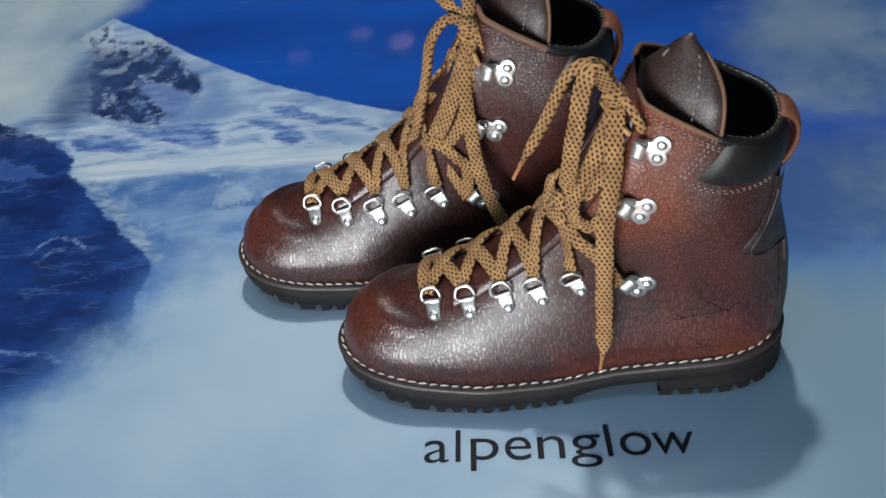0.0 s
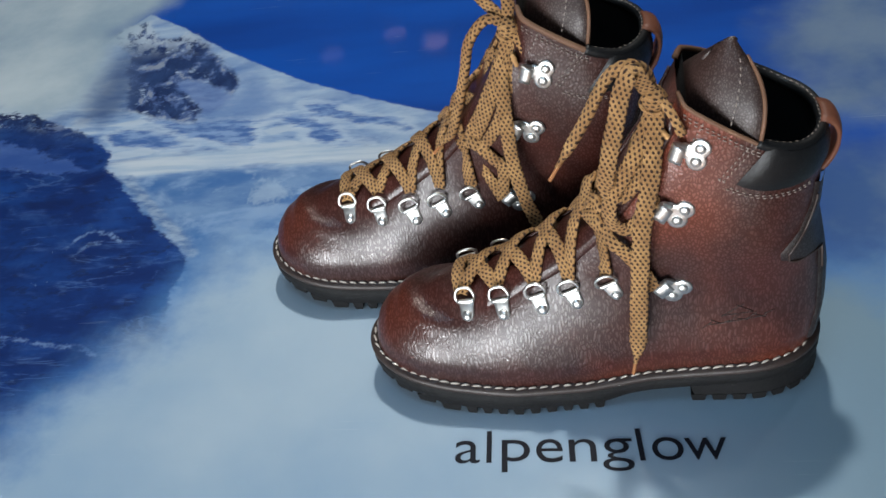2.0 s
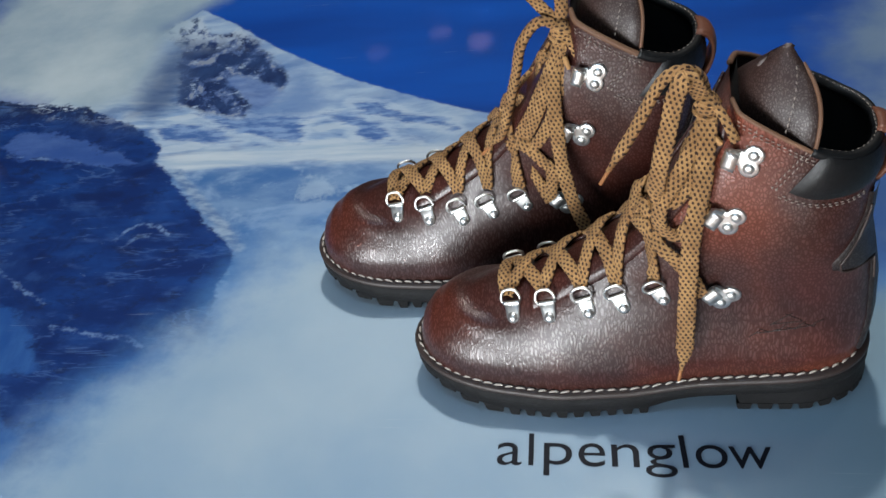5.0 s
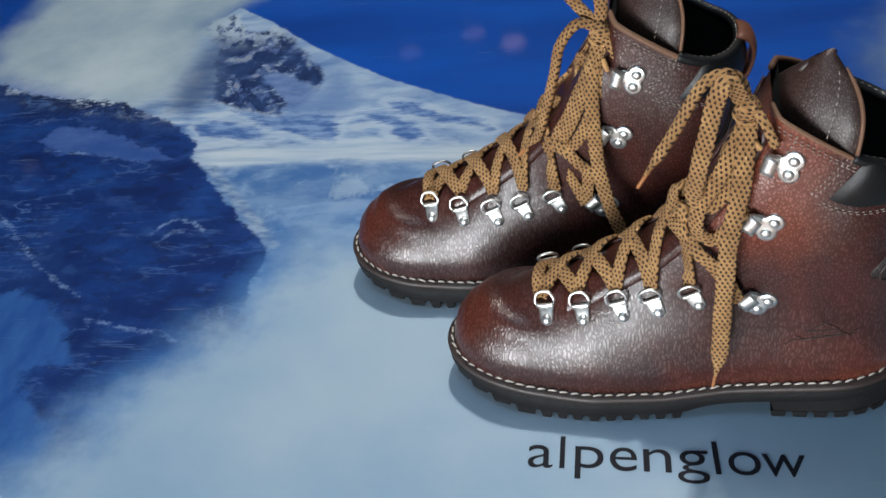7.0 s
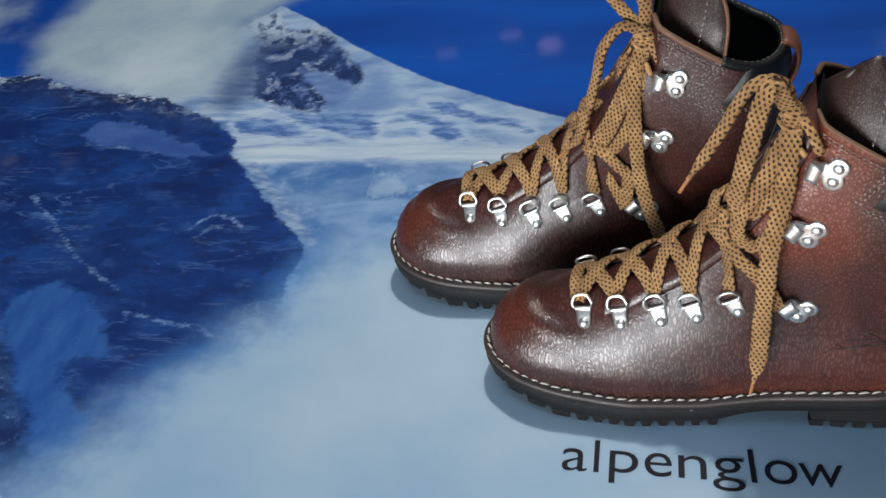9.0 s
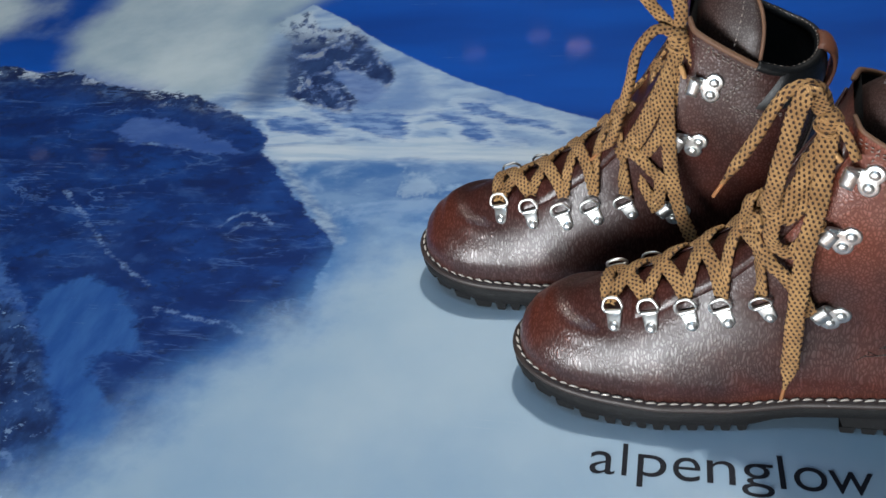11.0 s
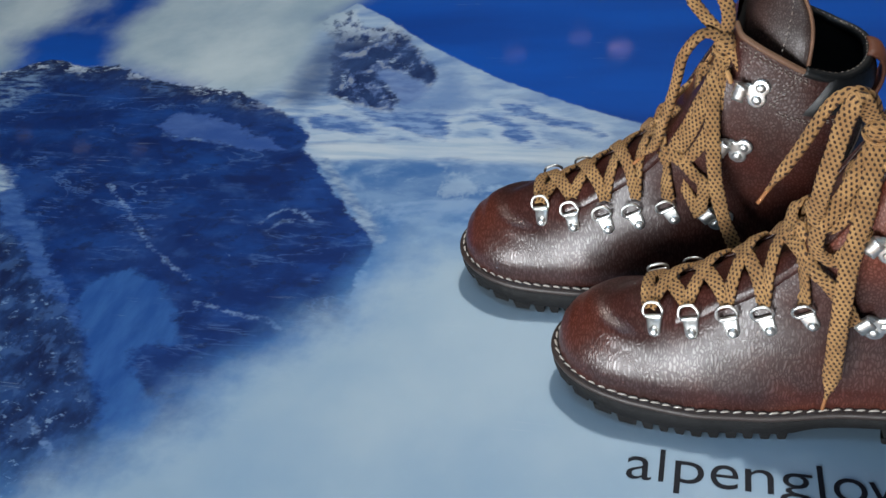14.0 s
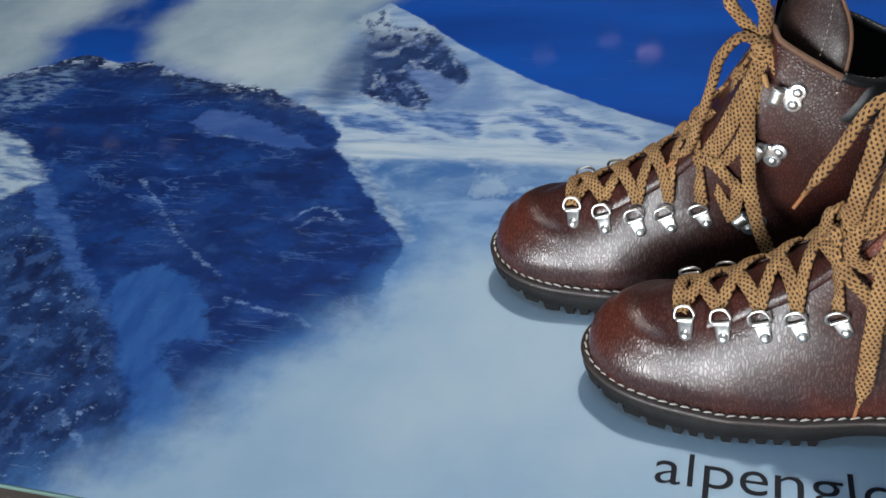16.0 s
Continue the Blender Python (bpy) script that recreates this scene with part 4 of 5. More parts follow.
def boot_sole(boot):
    """Welt, rubber midsole, heel block and lugs."""
    def level(grow, zf, n=70):
        return [Vector((x, y, zf(x))) for x, y in sole_loop(grow, n)]

    under = lambda x: max(welt_z(x) - 0.0175 + 0.005 * smooth01((x - 0.0) / 0.03), spring(x) + 0.0055)
    bm = rows_mesh([level(-0.012, lambda x: welt_z(x) + 0.0012), level(-0.0012, lambda x: welt_z(x) + 0.0010), level(0.0003, lambda x: welt_z(x) - 0.0006),
                    level(0.0003, lambda x: welt_z(x) - 0.0026), level(-0.0006, lambda x: welt_z(x) - 0.0036)], True)
    welt = part("welt", bm, WELT, boot, "dark stitched leather welt")
    bm = rows_mesh([level(-0.0016, lambda x: welt_z(x) - 0.0030), level(-0.0002, lambda x: welt_z(x) - 0.0042), level(-0.0002, lambda x: under(x) + 0.001),
                    level(-0.0012, under)], True)
    bm.faces.new([bm.verts.new(p) for p in level(-0.0012, under)])
    sole = part("midsole", bm, RUBBER, boot, "black rubber midsole")
    x0 = 0.061
    loop = [(x, y) for x, y in sole_line(-1, 90, -0.001) if x >= x0] + [(x, y) for x, y in sole_line(1, 90, -0.001)[::-1] if x >= x0]
    bm = bmesh.new()
    rings = [[bm.verts.new((x + (k if x < x0 + 0.004 else 0), y, under(x) + 0.002 if j == 0 else 0.0055)) for x, y in loop] for j, k in enumerate((0.0, 0.003))]
    ring_faces(bm, rings)
    bm.faces.new(rings[1])
    bmesh.ops.recalc_face_normals(bm, faces=bm.faces)
    part("heel_block", bm, RUBBER, boot, "black rubber heel block", False)

    rnd = random.Random(5)

    def lug(line, a, b, low, high, deep=0.017):
        """One tread block between two lengths along the outline."""
        def at(d):
            run = 0.0
            for p, q in zip(line[:-1], line[1:]):
                l = math.hypot(q[0] - p[0], q[1] - p[1])
                if run + l >= d:
                    k = (d - run) / max(l, 1e-9)
                    return p[0] + (q[0] - p[0]) * k, p[1] + (q[1] - p[1]) * k
                run += l
            return line[-1]
        bm = bmesh.new()
        rows = []
        for h, tight in ((high, 0.0), (None, 0.0009), (low, 0.0016)):
            row = []
            pa, pb = at(a + tight), at(b - tight)
            cx = (pa[0] + pb[0]) / 2
            for p, k in ((pa, 0), (pb, 0), (pb, 1), (pa, 1)):
                inx, iny = min(max(p[0], -0.105), 0.105) - p[0], -p[1]
                l = math.hypot(inx, iny) or 1
                d = min(deep, l * 0.9) if k else tight * 0.6
                z = low(cx) + 0.0012 if h is None else h(cx)
                row.append(bm.verts.new((p[0] + inx / l * d, p[1] + iny / l * d, z)))
            rows.append(row)
        ring_faces(bm, rows)
        bm.faces.new(rows[0][::-1]), bm.faces.new(rows[-1])
        bmesh.ops.recalc_face_normals(bm, faces=bm.faces)
        part("lug", bm, RUBBER, sole, "", False)

    for s in (-1, 1):
        line = sole_line(s, 160, -0.0006)
        total = sum(math.hypot(q[0] - p[0], q[1] - p[1]) for p, q in zip(line[:-1], line[1:]))
        d = 0.004
        while d < total - 0.002:
            run, x = 0.0, 0.0
            for p, q in zip(line[:-1], line[1:]):
                run += math.hypot(q[0] - p[0], q[1] - p[1])
                x = q[0]
                if run >= d:
                    break
            wide = (0.0165 if x < -0.09 else 0.0105) * rnd.uniform(0.95, 1.05)
            if x < 0.012:
                lug(line, d, d + wide - 0.0032, lambda x: spring(x), lambda x: under(x) + 0.001)
            elif x > x0 + 0.001:
                lug(line, d, min(d + wide + 0.002 - 0.003, total - 0.001), lambda x: 0.0, lambda x: 0.0062, 0.02)
                wide += 0.002
            d += wide

    rnd = random.Random(9)
    rows = []
    for grow in (-0.0032,):
        for s in (-1, 1):
            line = [(Vector((x, y, welt_z(x) + 0.0012)), Vector((0, 0, 1))) for x, y in sole_line(s, 900, grow) if x < 0.139]
            rows.append(line)
    tagged(part("welt_stitching", stitches(rows, 0.0060, 0.0017, 0.0011, rnd), THREAD, boot, "thick white welt stitching"), kind="stuff")


RINGS = ((-0.0716, 0.0742), (-0.0481, 0.0779), (-0.0237, 0.0830), (-0.0024, 0.0873), (0.0215, 0.0940))
HOOKS = ((0.0570, 0.0964), (0.0596, 0.1572), (0.0694, 0.2015))


INNER_RING = (0.0, 0.004, 0.009, 0.010, 0.012)
INNER_HOOK = ((-0.008, 0.014), (0.003, 0.012), (0.004, 0.007))


def boot_upper(boot, side):
    heights = list(np.linspace(0.024, 0.10, 58)) + list(np.linspace(0.1025, 0.226, 44))
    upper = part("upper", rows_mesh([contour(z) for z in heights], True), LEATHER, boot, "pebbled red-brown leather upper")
    # keeps the ankle's redder, painted-in lit tone to the outer side
    worn_lit = upper.data.attributes.new("outer_side", "FLOAT", "POINT")
    worn_lit.data.foreach_set("value", [smooth01(0.5 - v.co.y / 0.02) for v in upper.data.vertices])
    # black lining inside the shaft and the insole that closes it
    deep = [contour(z, 40, inset=0.0045) for z in (0.226, 0.215, 0.20, 0.18, 0.16, 0.135)]
    bm = rows_mesh(deep, True)
    bm.faces.new([bm.verts.new(p) for p in contour(0.135, 40, inset=0.0045)])
    part("lining", bm, LINING, boot, "black padded lining")
    # quarters: a second layer of leather with its edge along the throat
    for s in (-1, 1):
        rows = []
        for x in np.linspace(-0.060, 0.060, 44):
            row = []
            gap = lerp_table(x, [-0.060, -0.03, 0.03, 0.06], [0.008, 0.011, 0.015, 0.017])
            lo, hi = 0.05, top_z(x)
            for _ in range(24):
                mid = (lo + hi) / 2
                lo, hi = (mid, hi) if half(x, mid, s) > gap else (lo, mid)
            z1 = (lo + hi) / 2
            z0 = max(z1 - 0.0125, 0.05)
            for k in range(7):
                z = z1 + (z0 - z1) * k / 6
                row.append(skin(x, z, s, 0.0019 if k < 5 else 0.0019 * (6 - k) / 2 - 0.0002))
            rows.append(row)
        q = part("facing", rows_mesh(rows), LEATHER, boot, "leather lace facing")
        sol = q.modifiers.new("thick", "SOLIDIFY")
        sol.thickness, sol.offset = 0.0016, -1
    # tan raw edge of the collar in front, black rolled rim behind
    for s in (-1, 1):
        line = [skin(x, 0.226, s, 0.0) + Vector((0, -s * 0.0008, 0.0)) for x in np.linspace(front_x(0.226) + 0.0004, 0.108, 16)]
        part("collar_edge", tube(line, 0.0013 if s < 0 else 0.0018), LEATHER_EDGE, boot, "raw tan leather collar edge")
    hi = back_x(0.226)
    xs = [0.103 + (hi - 0.0002 - 0.103) * math.sin(math.pi / 2 * k / 18) for k in range(19)]
    near = [skin(x, 0.226, -1) for x in xs]
    far = [skin(x, 0.226, 1) for x in ([0.082, 0.092] if side > 0 else []) + xs]
    rim = [p + (Vector((0.09, 0, p.z)) - p).normalized() * 0.0022 + Vector((0, 0, 0.0005)) for p in near + far[-2::-1]]
    part("collar_rim", tube(rim, 0.0033, 0.002, 10), CUFF, boot, "black rolled collar rim")
    thread = [(p + (Vector((0.09, 0, p.z)) - p).normalized() * 0.0012 + Vector((0, 0, 0.0028)), Vector((0, 0, 1))) for p in catmull(rim[1:-1], 0.0008)]
    part("rim_stitching", stitches([thread], 0.0022, 0.0008, 0.0013, random.Random(4)), THREAD_GREY, boot, "grey stitching along the collar rim")
    rows = []
    for k in range(13):
        q = k / 12
        x0 = 0.0915 + 0.0165 * q
        hi = back_x(0.2)
        low = lambda x: 0.192 + 0.012 * smooth01((x - 0.09) / 0.05)
        ux = [x0 + (hi - 0.0003 - x0) * math.sin(math.pi / 2 * j / 20) for j in range(21)]
        out = 0.0002 + 0.0030 * math.sin(math.pi * min(q * 0.9 + 0.04, 1.0)) ** 0.6
        row = []
        for s, seq in ((-1, list(enumerate(ux))), (1, list(enumerate(ux))[-2::-1])):
            for j, x in seq:
                x = x + (0.010 * (1 - j / 20) if s > 0 else 0.0)
                o = out * min(1.0, (j + 0.4) / 1.6)
                row.append(skin(x, low(x) + (0.227 - low(x)) * q, s, o))
        rows.append(row)
    part("padded_cuff", rows_mesh(rows), CUFF, boot, "black padded leather cuff")
    # heel strip and counter
    for s in (-1, 1):
        rows = []
        for z in np.linspace(0.030, 0.192, 60):
            bx = back_x(z)
            edge = lerp_table(z, [0.03, 0.06, 0.117, 0.122, 0.131, 0.150, 0.175, 0.192], [0.137, 0.142, 0.1405, 0.1175, 0.1165, 0.127, 0.1340, 0.1355])
            rows.append([skin(edge + (bx - 0.0003 - edge) * k / 6, z, s, 0.0020 if k else 0.0) for k in range(7)])
        counter = part("heel_counter", rows_mesh(rows), COUNTER, boot, "smooth dark leather heel counter")
        part("counter_edge", tube([r[1] for r in rows[24:56]], 0.0008), WELT, counter, "raw edge of the heel counter")
    # pull loop at the heel
    rows = []
    for k in range(15):
        a = k / 14
        c = Vector((0.1395 + 0.0115 * math.sin(math.pi * a) ** 0.8, 0, 0.158 + 0.038 * a + 0.010 * a * math.sin(math.pi * a)))
        rows.append([c + Vector((-0.0015 * abs(b) ** 2, 0.0105 * b, 0)) for b in (-1, -0.5, 0, 0.5, 1)])
    loop = part("pull_loop", rows_mesh(rows), PULL, boot, "tan brown leather pull loop")
    sol = loop.modifiers.new("thick", "SOLIDIFY")
    sol.thickness = 0.0022
    # tongue
    def leaf(a, b, out=0.0):
        a *= side
        w = 0.0345 * (1 - 0.88 * max(0, (b - 0.30) / 0.70) ** 4.0)
        back = 0.002 if a > 0 else 0.041 * (1 - 0.85 * b ** 6)
        return Vector((0.0615 + 0.0310 * b ** 4 * (1 - 0.75 * max(a, 0.0)) + back * a * a + out, side * (a * w - 0.004 * b), 0.165 + 0.083 * b - (0.010 * a * a * b if a < 0 else 0.008 * a * a * b + 0.034 * a * a * b ** 5)))

    rows = [[leaf(-1 + j / 8, i / 22) for j in range(17)] for i in range(23)]
    tongue = part("tongue", rows_mesh(rows), LEATHER_SMOOTH, boot, "brown leather tongue standing up")
    sol = tongue.modifiers.new("thick", "SOLIDIFY")
    sol.thickness = 0.0035
    part("tongue_edge", tube([leaf(-side, 0.3 + 0.7 * i / 14) for i in range(15)], 0.0012), LEATHER_EDGE, tongue, "raw brown edge of the tongue")
    rnd = random.Random(3)
    line = [(leaf(-0.80 * side, 0.35 + 0.63 * i / 59) + Vector((-0.0016, -0.0030 * side, 0)), Vector((-0.5, -0.8 * side, 0.1)).normalized()) for i in range(60)]
    part("tongue_stitching", stitches([line], 0.0022, 0.0008, 0.0012, rnd), THREAD_GREY, boot, "pale tongue stitching")
    # brown gusset that joins the tongue to the shaft, inside the front of the collar
    for s in (-1, 1):
        rows = [[skin(front_x(z) + 0.0030 + (0.032 - 0.004 * k) * (j / 10), z, s, -0.0030) for j in range(11)] for k, z in enumerate((0.2252, 0.215, 0.205, 0.19))]
        part("gusset", rows_mesh(rows), LEATHER_SMOOTH, boot, "brown leather tongue gusset")
    # seams on the quarter: along the collar, round the cuff
    seams = []
    for s in (-1, 1):
        for off in (0.0045, 0.0068):
            seams.append([(skin(x, 0.226 - off, s, 0.0002), skin_normal(x, 0.22, s)) for x in np.linspace(front_x(0.22) + 0.006, 0.104, 120)])
        for off in (0.0030, 0.0052):
            l = [(skin(0.1045 - off - 0.0165 * q, 0.2245 - 0.034 * q, s, 0.0002), skin_normal(0.1 - 0.016 * q, 0.22 - 0.03 * q, s)) for q in np.linspace(0, 1, 90)]
            l += [(skin(x, 0.1905 - off * 0.9 + 0.012 * smooth01((x - 0.09) / 0.05), s, 0.0002), skin_normal(x, 0.186, s)) for x in np.linspace(0.0895 - off, 0.132, 120)]
            seams.append(l)
        seams.append([(skin(front_x(z) + 0.014, z, s, 0.0002), skin_normal(front_x(z) + 0.014, z, s)) for z in np.linspace(0.222, 0.205, 40)])
    tagged(part("upper_stitching", stitches(seams, 0.0021, 0.00075, 0.0012, rnd), THREAD_GREY, boot, "fine grey double stitching"), kind="stuff")
    # a pressed maker's mark: plain strokes
    bm = bmesh.new()
    strokes = [(0.076 + 0.0052 * k, 0.0655 + 0.0011 * k + 0.0016 * (k % 2), 0.0062, (2.6, -1.4, 1.2, 3.0, -0.6)[k % 5]) for k in range(8)]
    strokes += [(0.094, 0.0690, 0.034, 0.55), (0.091, 0.0775, 0.013, 2.2), (0.098, 0.0790, 0.010, -1.6), (0.094, 0.0745, 0.018, 0.4)]
    for x, z, l, tilt in strokes:
        pts = [skin(x + l * (q - 0.5), z + tilt * l * (q - 0.5) * 0.35, -1, 0.00015) for q in (0, 0.33, 0.66, 1)]
        t = tube(pts, 0.00055, 0.001, 6, squash=0.4)
        me = bpy.data.meshes.new("stroke")
        t.to_mesh(me)
        t.free()
        bm.from_mesh(me)
        bpy.data.meshes.remove(me)
    part("pressed_mark", bm, COUNTER, boot, "dark pressed maker's mark")
    for s in (-1, 1):
        # the inner row sits a little lower than the outer
        for i, (x, z) in enumerate(RINGS):
            d_ring(boot, x - (0.0025 if s > 0 else 0), z - (INNER_RING[i] if s > 0 else 0), s, 0.28 + 0.05 * i)
        for i, (x, z) in enumerate(HOOKS):
            dx, dz = INNER_HOOK[i] if s > 0 else (0, 0)
            speed_hook(boot, x + dx, z - dz, s, 0.80 + 0.24 * i)


def boot_lacing(boot):
    """The crossed lace from the lowest loops up to the hooks."""
    eyes = [(x - 0.0035 + 0.002 * i / 4, max(0.0160 + 0.0018 * i, half(x, z + 0.0125, -1)), max(0.0160 + 0.0018 * i, half(x, z - INNER_RING[i] + 0.0165, 1)))
            for i, (x, z) in enumerate(RINGS)]
    def strand(a, b, lift0, bow=0.0):
        pts, faces = [], []
        for k in range(9):
            q = k / 8
            x, y = a[0] + (b[0] - a[0]) * q + bow * math.sin(math.pi * q), a[1] + (b[1] - a[1]) * q
            hump = lift0 * math.sin(math.pi * q) + 0.0022
            p = crown(x, y, hump)
            pts.append(p)
            faces.append((p - crown(x, y, hump - 0.002)).normalized())
        return part("lace", ribbon(pts, 0.0088, faces), LACE, boot, "tan flat lace with dark flecks")
    strand((eyes[0][0], -eyes[0][1]), (eyes[0][0], eyes[0][2]), 0.002, -0.002)
    for i in range(4):
        (x0, out0, in0), (x1, out1, in1) = eyes[i], eyes[i + 1]
        strand((x0, in0), (x1, -out1), 0.0012)
        strand((x0, -out0), (x1, in1), 0.0032)
    # up the shaft over the hooks
    x4, y4, in4 = eyes[-1]
    hooks = [skin(x - 0.011, z + 0.004, -1, 0.006) for x, z in HOOKS]
    far = [skin(x + dx - 0.011, z - dz + 0.004, 1, 0.006) for (x, z), (dx, dz) in zip(HOOKS, INNER_HOOK)]
    def span(p, q, front, width=0.0085, rise=0.0):
        mid = [p.lerp(q, k) + Vector((0, 0, rise * math.sin(math.pi * k ** 0.8))) for k in (0.25, 0.5, 0.75)]
        pts = [p]
        for m in mid:
            pts.append(Vector((min(m.x, front_x(m.z) + 0.016 * abs(m.y) / 0.02 - front), m.y, m.z)))
        pts.append(q)
        part("lace", ribbon(pts, width, [Vector((-0.3, -1 if p.y < 0 else 1, 0.3)), Vector((-1, 0, 0.45)), Vector((-0.3, -1 if q.y < 0 else 1, 0.3))]), LACE, boot)
    for s, up in ((1, 0.0035), (-1, 0.0055)):
        pts = [crown(x4, -s * (y4 if s > 0 else in4), up), crown(0.0165, -s * 0.0120, up), crown(0.0120, -s * 0.0020, up)]
        pts += [skin(x, z, s, up) for x, z in ((0.0235, 0.1350), (0.0300, 0.1290), (0.0360, 0.1210), (0.0415, 0.1120))] + [(hooks if s < 0 else far)[0]]
        faces = [Vector((-0.6, -s * 0.6, 0.6)), Vector((-0.7, 0, 0.7)), Vector((-0.4, s, 0.5)), Vector((-0.2, s, 0.3))]
        part("lace", ribbon(pts, 0.0085, faces), LACE, boot)
    for i in range(2):
        span(hooks[i], far[i + 1], 0.004, 0.0085, 0.026 if i == 0 else 0.0), span(far[i], hooks[i + 1], 0.007, 0.0085, 0.034 if i == 0 else 0.0)


def mirrored(boot):
    """Turns a left boot into a right one."""
    m = Matrix.Diagonal((1, -1, 1, 1))
    for ob in boot.children_recursive:
        ob.data.transform(m)
        ob.data.flip_normals()


def make_boot(place, other):
    boot = new("hiking_boot")
    boot_sole(boot)
    boot_upper(boot, -1 if other else 1)
    boot_lacing(boot)
    if other:
        mirrored(boot)
    boot.matrix_world = place
    return boot


def bow(boot, place, strands, knot):
    """The tied bow: strands given in the room's coordinates, hung on the boot."""
    inv = place.inverted()
    for pts, width, face, taper, twist in strands:
        part("lace", ribbon([inv @ Vector(p) for p in pts], width, [Vector(f) for f in face], 0.0028 if width > 0.0065 else 0.0042, taper, 0.0011, twist), LACE, boot, "tan flat lace of the tied bow")
        if taper:
            p, q = Vector(pts[-1]), Vector(pts[-2])
            d = (p - q).normalized()
            part("lace_tip", tube([inv @ (p - d * 0.004), inv @ (p + d * 0.003), inv @ (p + d * 0.010)], 0.0011), AGLET, boot, "bound lace tip")
    k = inv @ Vector(knot)
    for r, tilt, off in ((0.0052, 0.3, 0.0), (0.0048, -0.5, 0.003), (0.0044, 1.1, -0.003)):
        ring = []
        for j in range(9):
            a = 2 * math.pi * j / 8
            v = Matrix.Rotation(tilt, 3, "X") @ Vector((r * math.cos(a), r * math.sin(a), 0.0012 * math.sin(2 * a)))
            ring.append(k + v + Vector((0, 0, off)))
        part("lace", ribbon(ring, 0.0078, (0, 0, 1) if abs(tilt) > 1 else [(p - k) for p in ring], 0.0022), LACE, boot, "knot of the lace")


LEFT = pose(0.0, 0.088, 0.0, 0, 0, 0)
RIGHT = pose(-0.0935, 0.192, 0.0, 0, 0, 2.0)
front_boot = make_boot(LEFT, False)
tagged(front_boot, "brown leather hiking boot, laces tied, beside the printed word", "boot", "pair of boots")
rear_boot = make_boot(RIGHT, True)
tagged(rear_boot, "brown leather hiking boot, laces tied, behind its mate", "boot", "pair of boots")
FRONT = (-0.2, -1, 0.5)
bow(front_boot, LEFT, [
    ([(0.050, 0.070, 0.222), (0.046, 0.064, 0.243), (0.037, 0.060, 0.250), (0.026, 0.058, 0.244), (0.012, 0.054, 0.219), (-0.0035, 0.052, 0.193)], 0.0062, [(-0.5, -0.6, 0.7), (-0.6, -0.8, 0.5), (-0.6, -0.8, 0.3)], 0.14, 0.0),
    ([(0.047, 0.066, 0.230), (0.040, 0.056, 0.248), (0.034, 0.053, 0.240), (0.029, 0.051, 0.218), (0.024, 0.050, 0.195), (0.022, 0.053, 0.176), (0.031, 0.056, 0.168), (0.041, 0.058, 0.184), (0.049, 0.066, 0.212)], 0.0098, [FRONT, (-0.1, -1, 0.35), (-0.1, -1, 0.3), (-0.4, -0.6, 0.9), (0, -1, 0.4)], 0.0, 0.0),
    ([(0.049, 0.066, 0.216), (0.036, 0.056, 0.190), (0.024, 0.053, 0.168), (0.023, 0.055, 0.150), (0.033, 0.055, 0.143), (0.043, 0.054, 0.158), (0.048, 0.056, 0.185), (0.050, 0.066, 0.214)], 0.0090, [FRONT, (-0.2, -1, 0.4), (-0.5, -0.8, 0.1), (0, -1, 0.4), (0, -1, 0.4)], 0.0, 0.0),
    ([(0.050, 0.066, 0.219), (0.047, 0.052, 0.187), (0.0405, 0.044, 0.153), (0.0372, 0.0405, 0.112), (0.0345, 0.0385, 0.066), (0.0320, 0.0375, 0.050)], 0.0104, [(0, -1, 0.4), (0, -1, 0.25), (0, -1, 0.15), (0, -1, 0.1)], 0.10, 0.0),
    ([(0.051, 0.068, 0.226), (0.058, 0.058, 0.221), (0.064, 0.0525, 0.209)], 0.0050, [(0.2, -0.7, 0.7), (0.2, -1, 0.3)], 0.0, 0.5),
], (0.050, 0.067, 0.224))
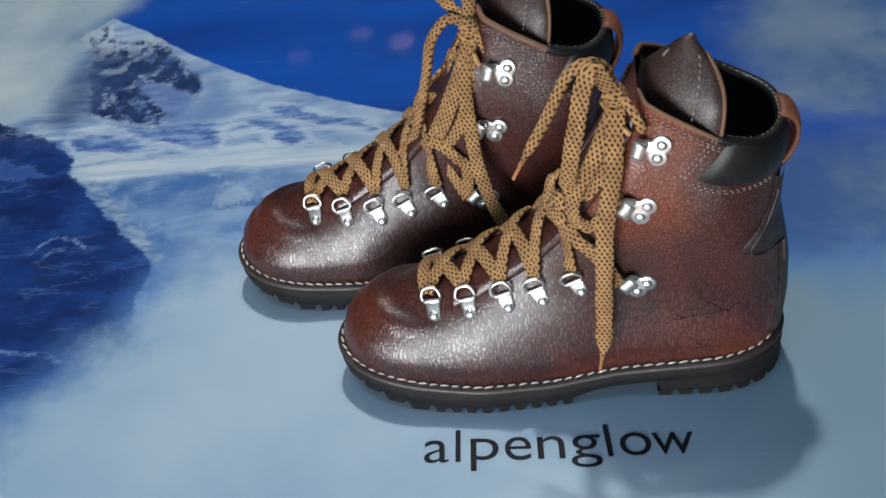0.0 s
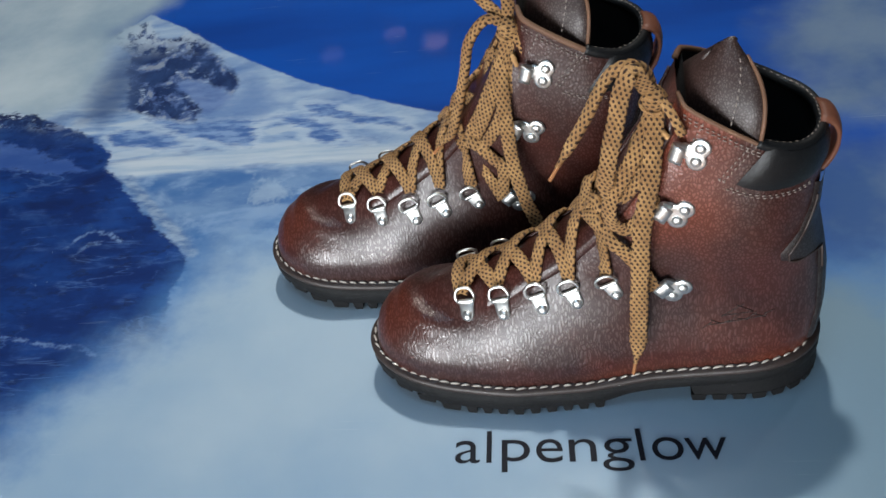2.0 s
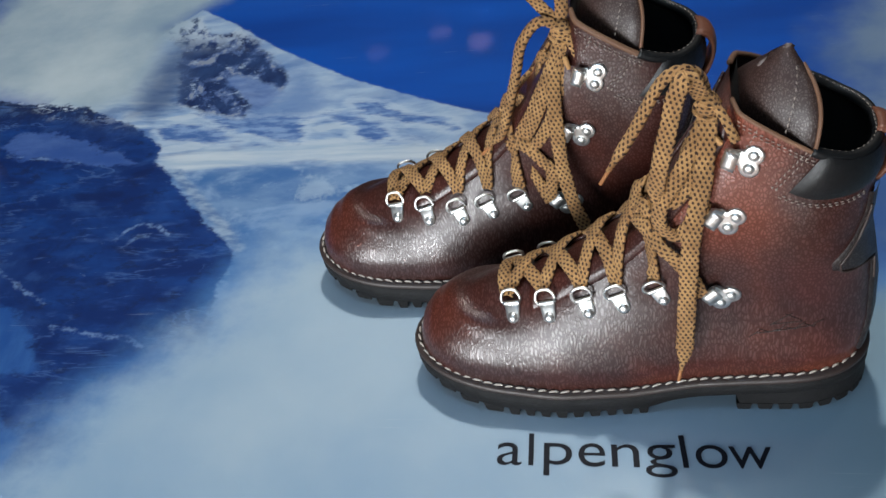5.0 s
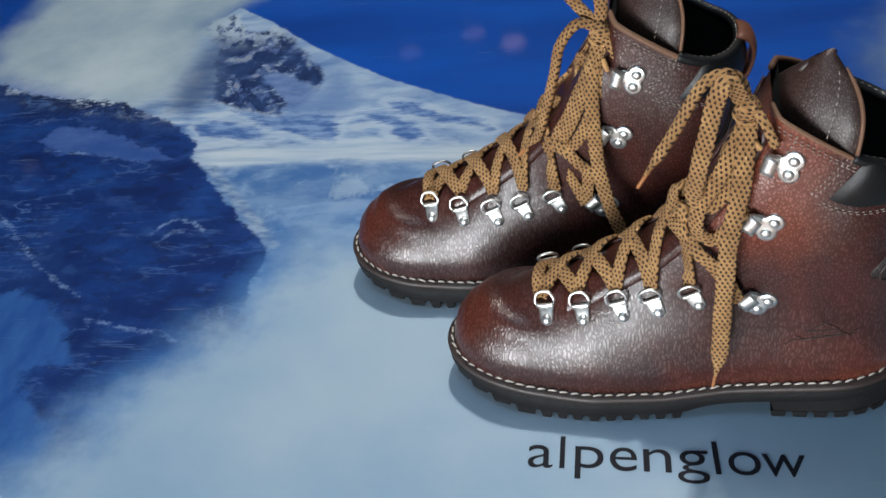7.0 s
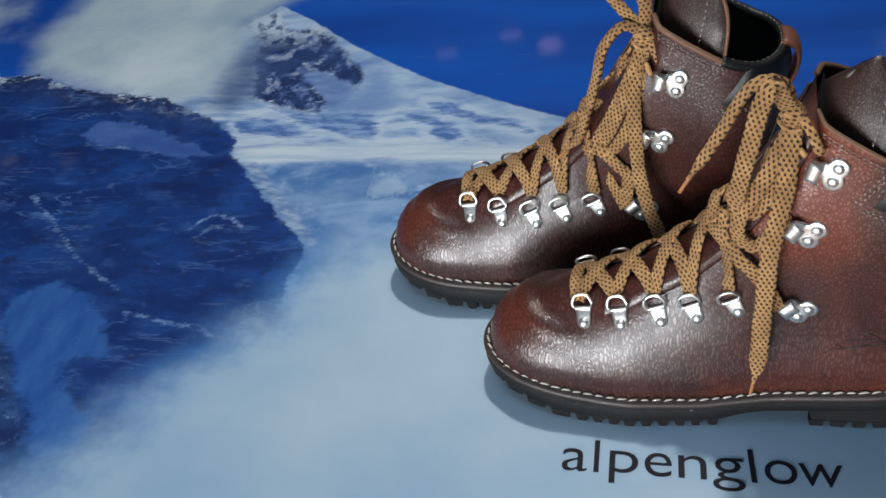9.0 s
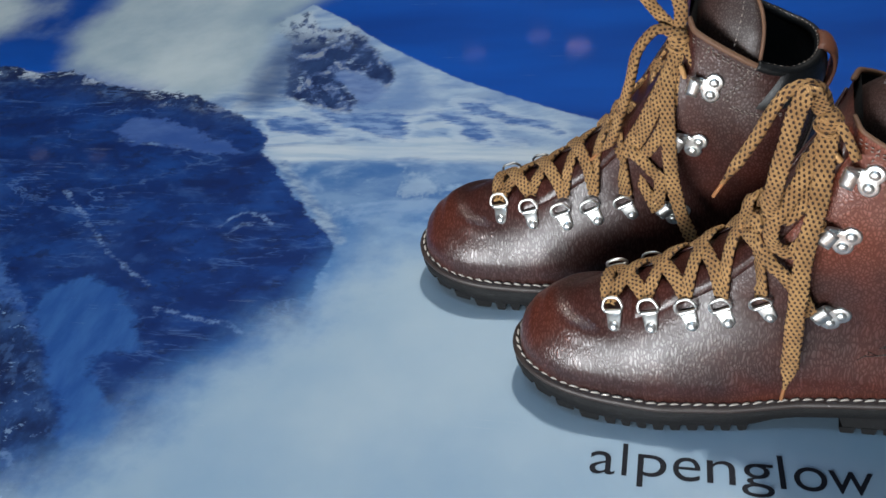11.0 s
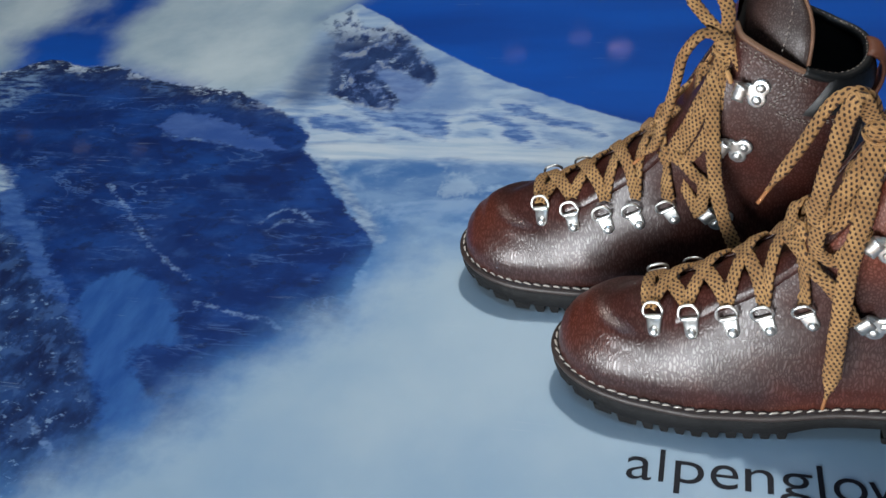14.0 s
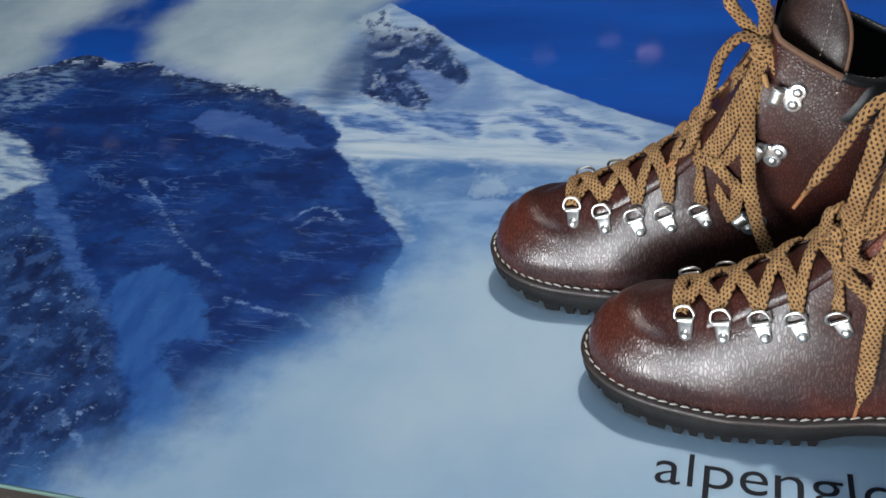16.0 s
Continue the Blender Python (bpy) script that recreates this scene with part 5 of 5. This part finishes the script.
bow(rear_boot, RIGHT, [
    ([(-0.0382, 0.170, 0.2166), (-0.0494, 0.166, 0.2221), (-0.0612, 0.163, 0.2091), (-0.0673, 0.163, 0.1868), (-0.0752, 0.163, 0.1614), (-0.0828, 0.165, 0.1402), (-0.0930, 0.169, 0.1270)], 0.0062, [(-0.5, -0.6, 0.6), (-0.6, -0.8, 0.3), (-0.6, -0.8, 0.3)], 0.12, 0.0),
    ([(-0.0382, 0.172, 0.2170), (-0.0500, 0.172, 0.2320), (-0.0560, 0.172, 0.2440), (-0.0490, 0.174, 0.2520), (-0.0390, 0.172, 0.2450), (-0.0350, 0.172, 0.2330), (-0.0365, 0.172, 0.2190)], 0.0085, [(-0.7, -0.8, 0.2), (-0.4, -1, 0.3), (0.2, -1, 0.3), (0.4, -1, 0.2)], 0.0, 0.0),
    ([(-0.0384, 0.168, 0.2060), (-0.0435, 0.160, 0.1821), (-0.0435, 0.152, 0.1572), (-0.0419, 0.146, 0.1250), (-0.0366, 0.142, 0.0982), (-0.0295, 0.140, 0.0761)], 0.0092, [(0, -1, 0.4), (0, -1, 0.3), (0, -1, 0.2)], 0.0, 0.0),
    ([(-0.0385, 0.168, 0.2057), (-0.0457, 0.162, 0.1853), (-0.0570, 0.160, 0.1573), (-0.0690, 0.164, 0.1350), (-0.0800, 0.168, 0.1270)], 0.0085, [(-0.2, -1, 0.4), (-0.3, -1, 0.4)], 0.0, 0.0),
    ([(-0.0350, 0.168, 0.2053), (-0.0391, 0.162, 0.1803), (-0.0506, 0.158, 0.1491), (-0.0630, 0.160, 0.1320), (-0.0700, 0.164, 0.1380), (-0.0591, 0.164, 0.1600), (-0.0450, 0.166, 0.1900), (-0.0370, 0.170, 0.2080)], 0.0078, [(0, -1, 0.4), (-0.1, -1, 0.4), (-0.5, -1, 0.6), (-0.2, -1, 0.5)], 0.0, 0.0),
    ([(-0.0345, 0.170, 0.2110), (-0.0279, 0.164, 0.2050), (-0.0240, 0.161, 0.1930)], 0.0085, [(0.2, -1, 0.4), (0.2, -1, 0.2)], 0.0, 0.4),
], (-0.0365, 0.171, 0.2125))
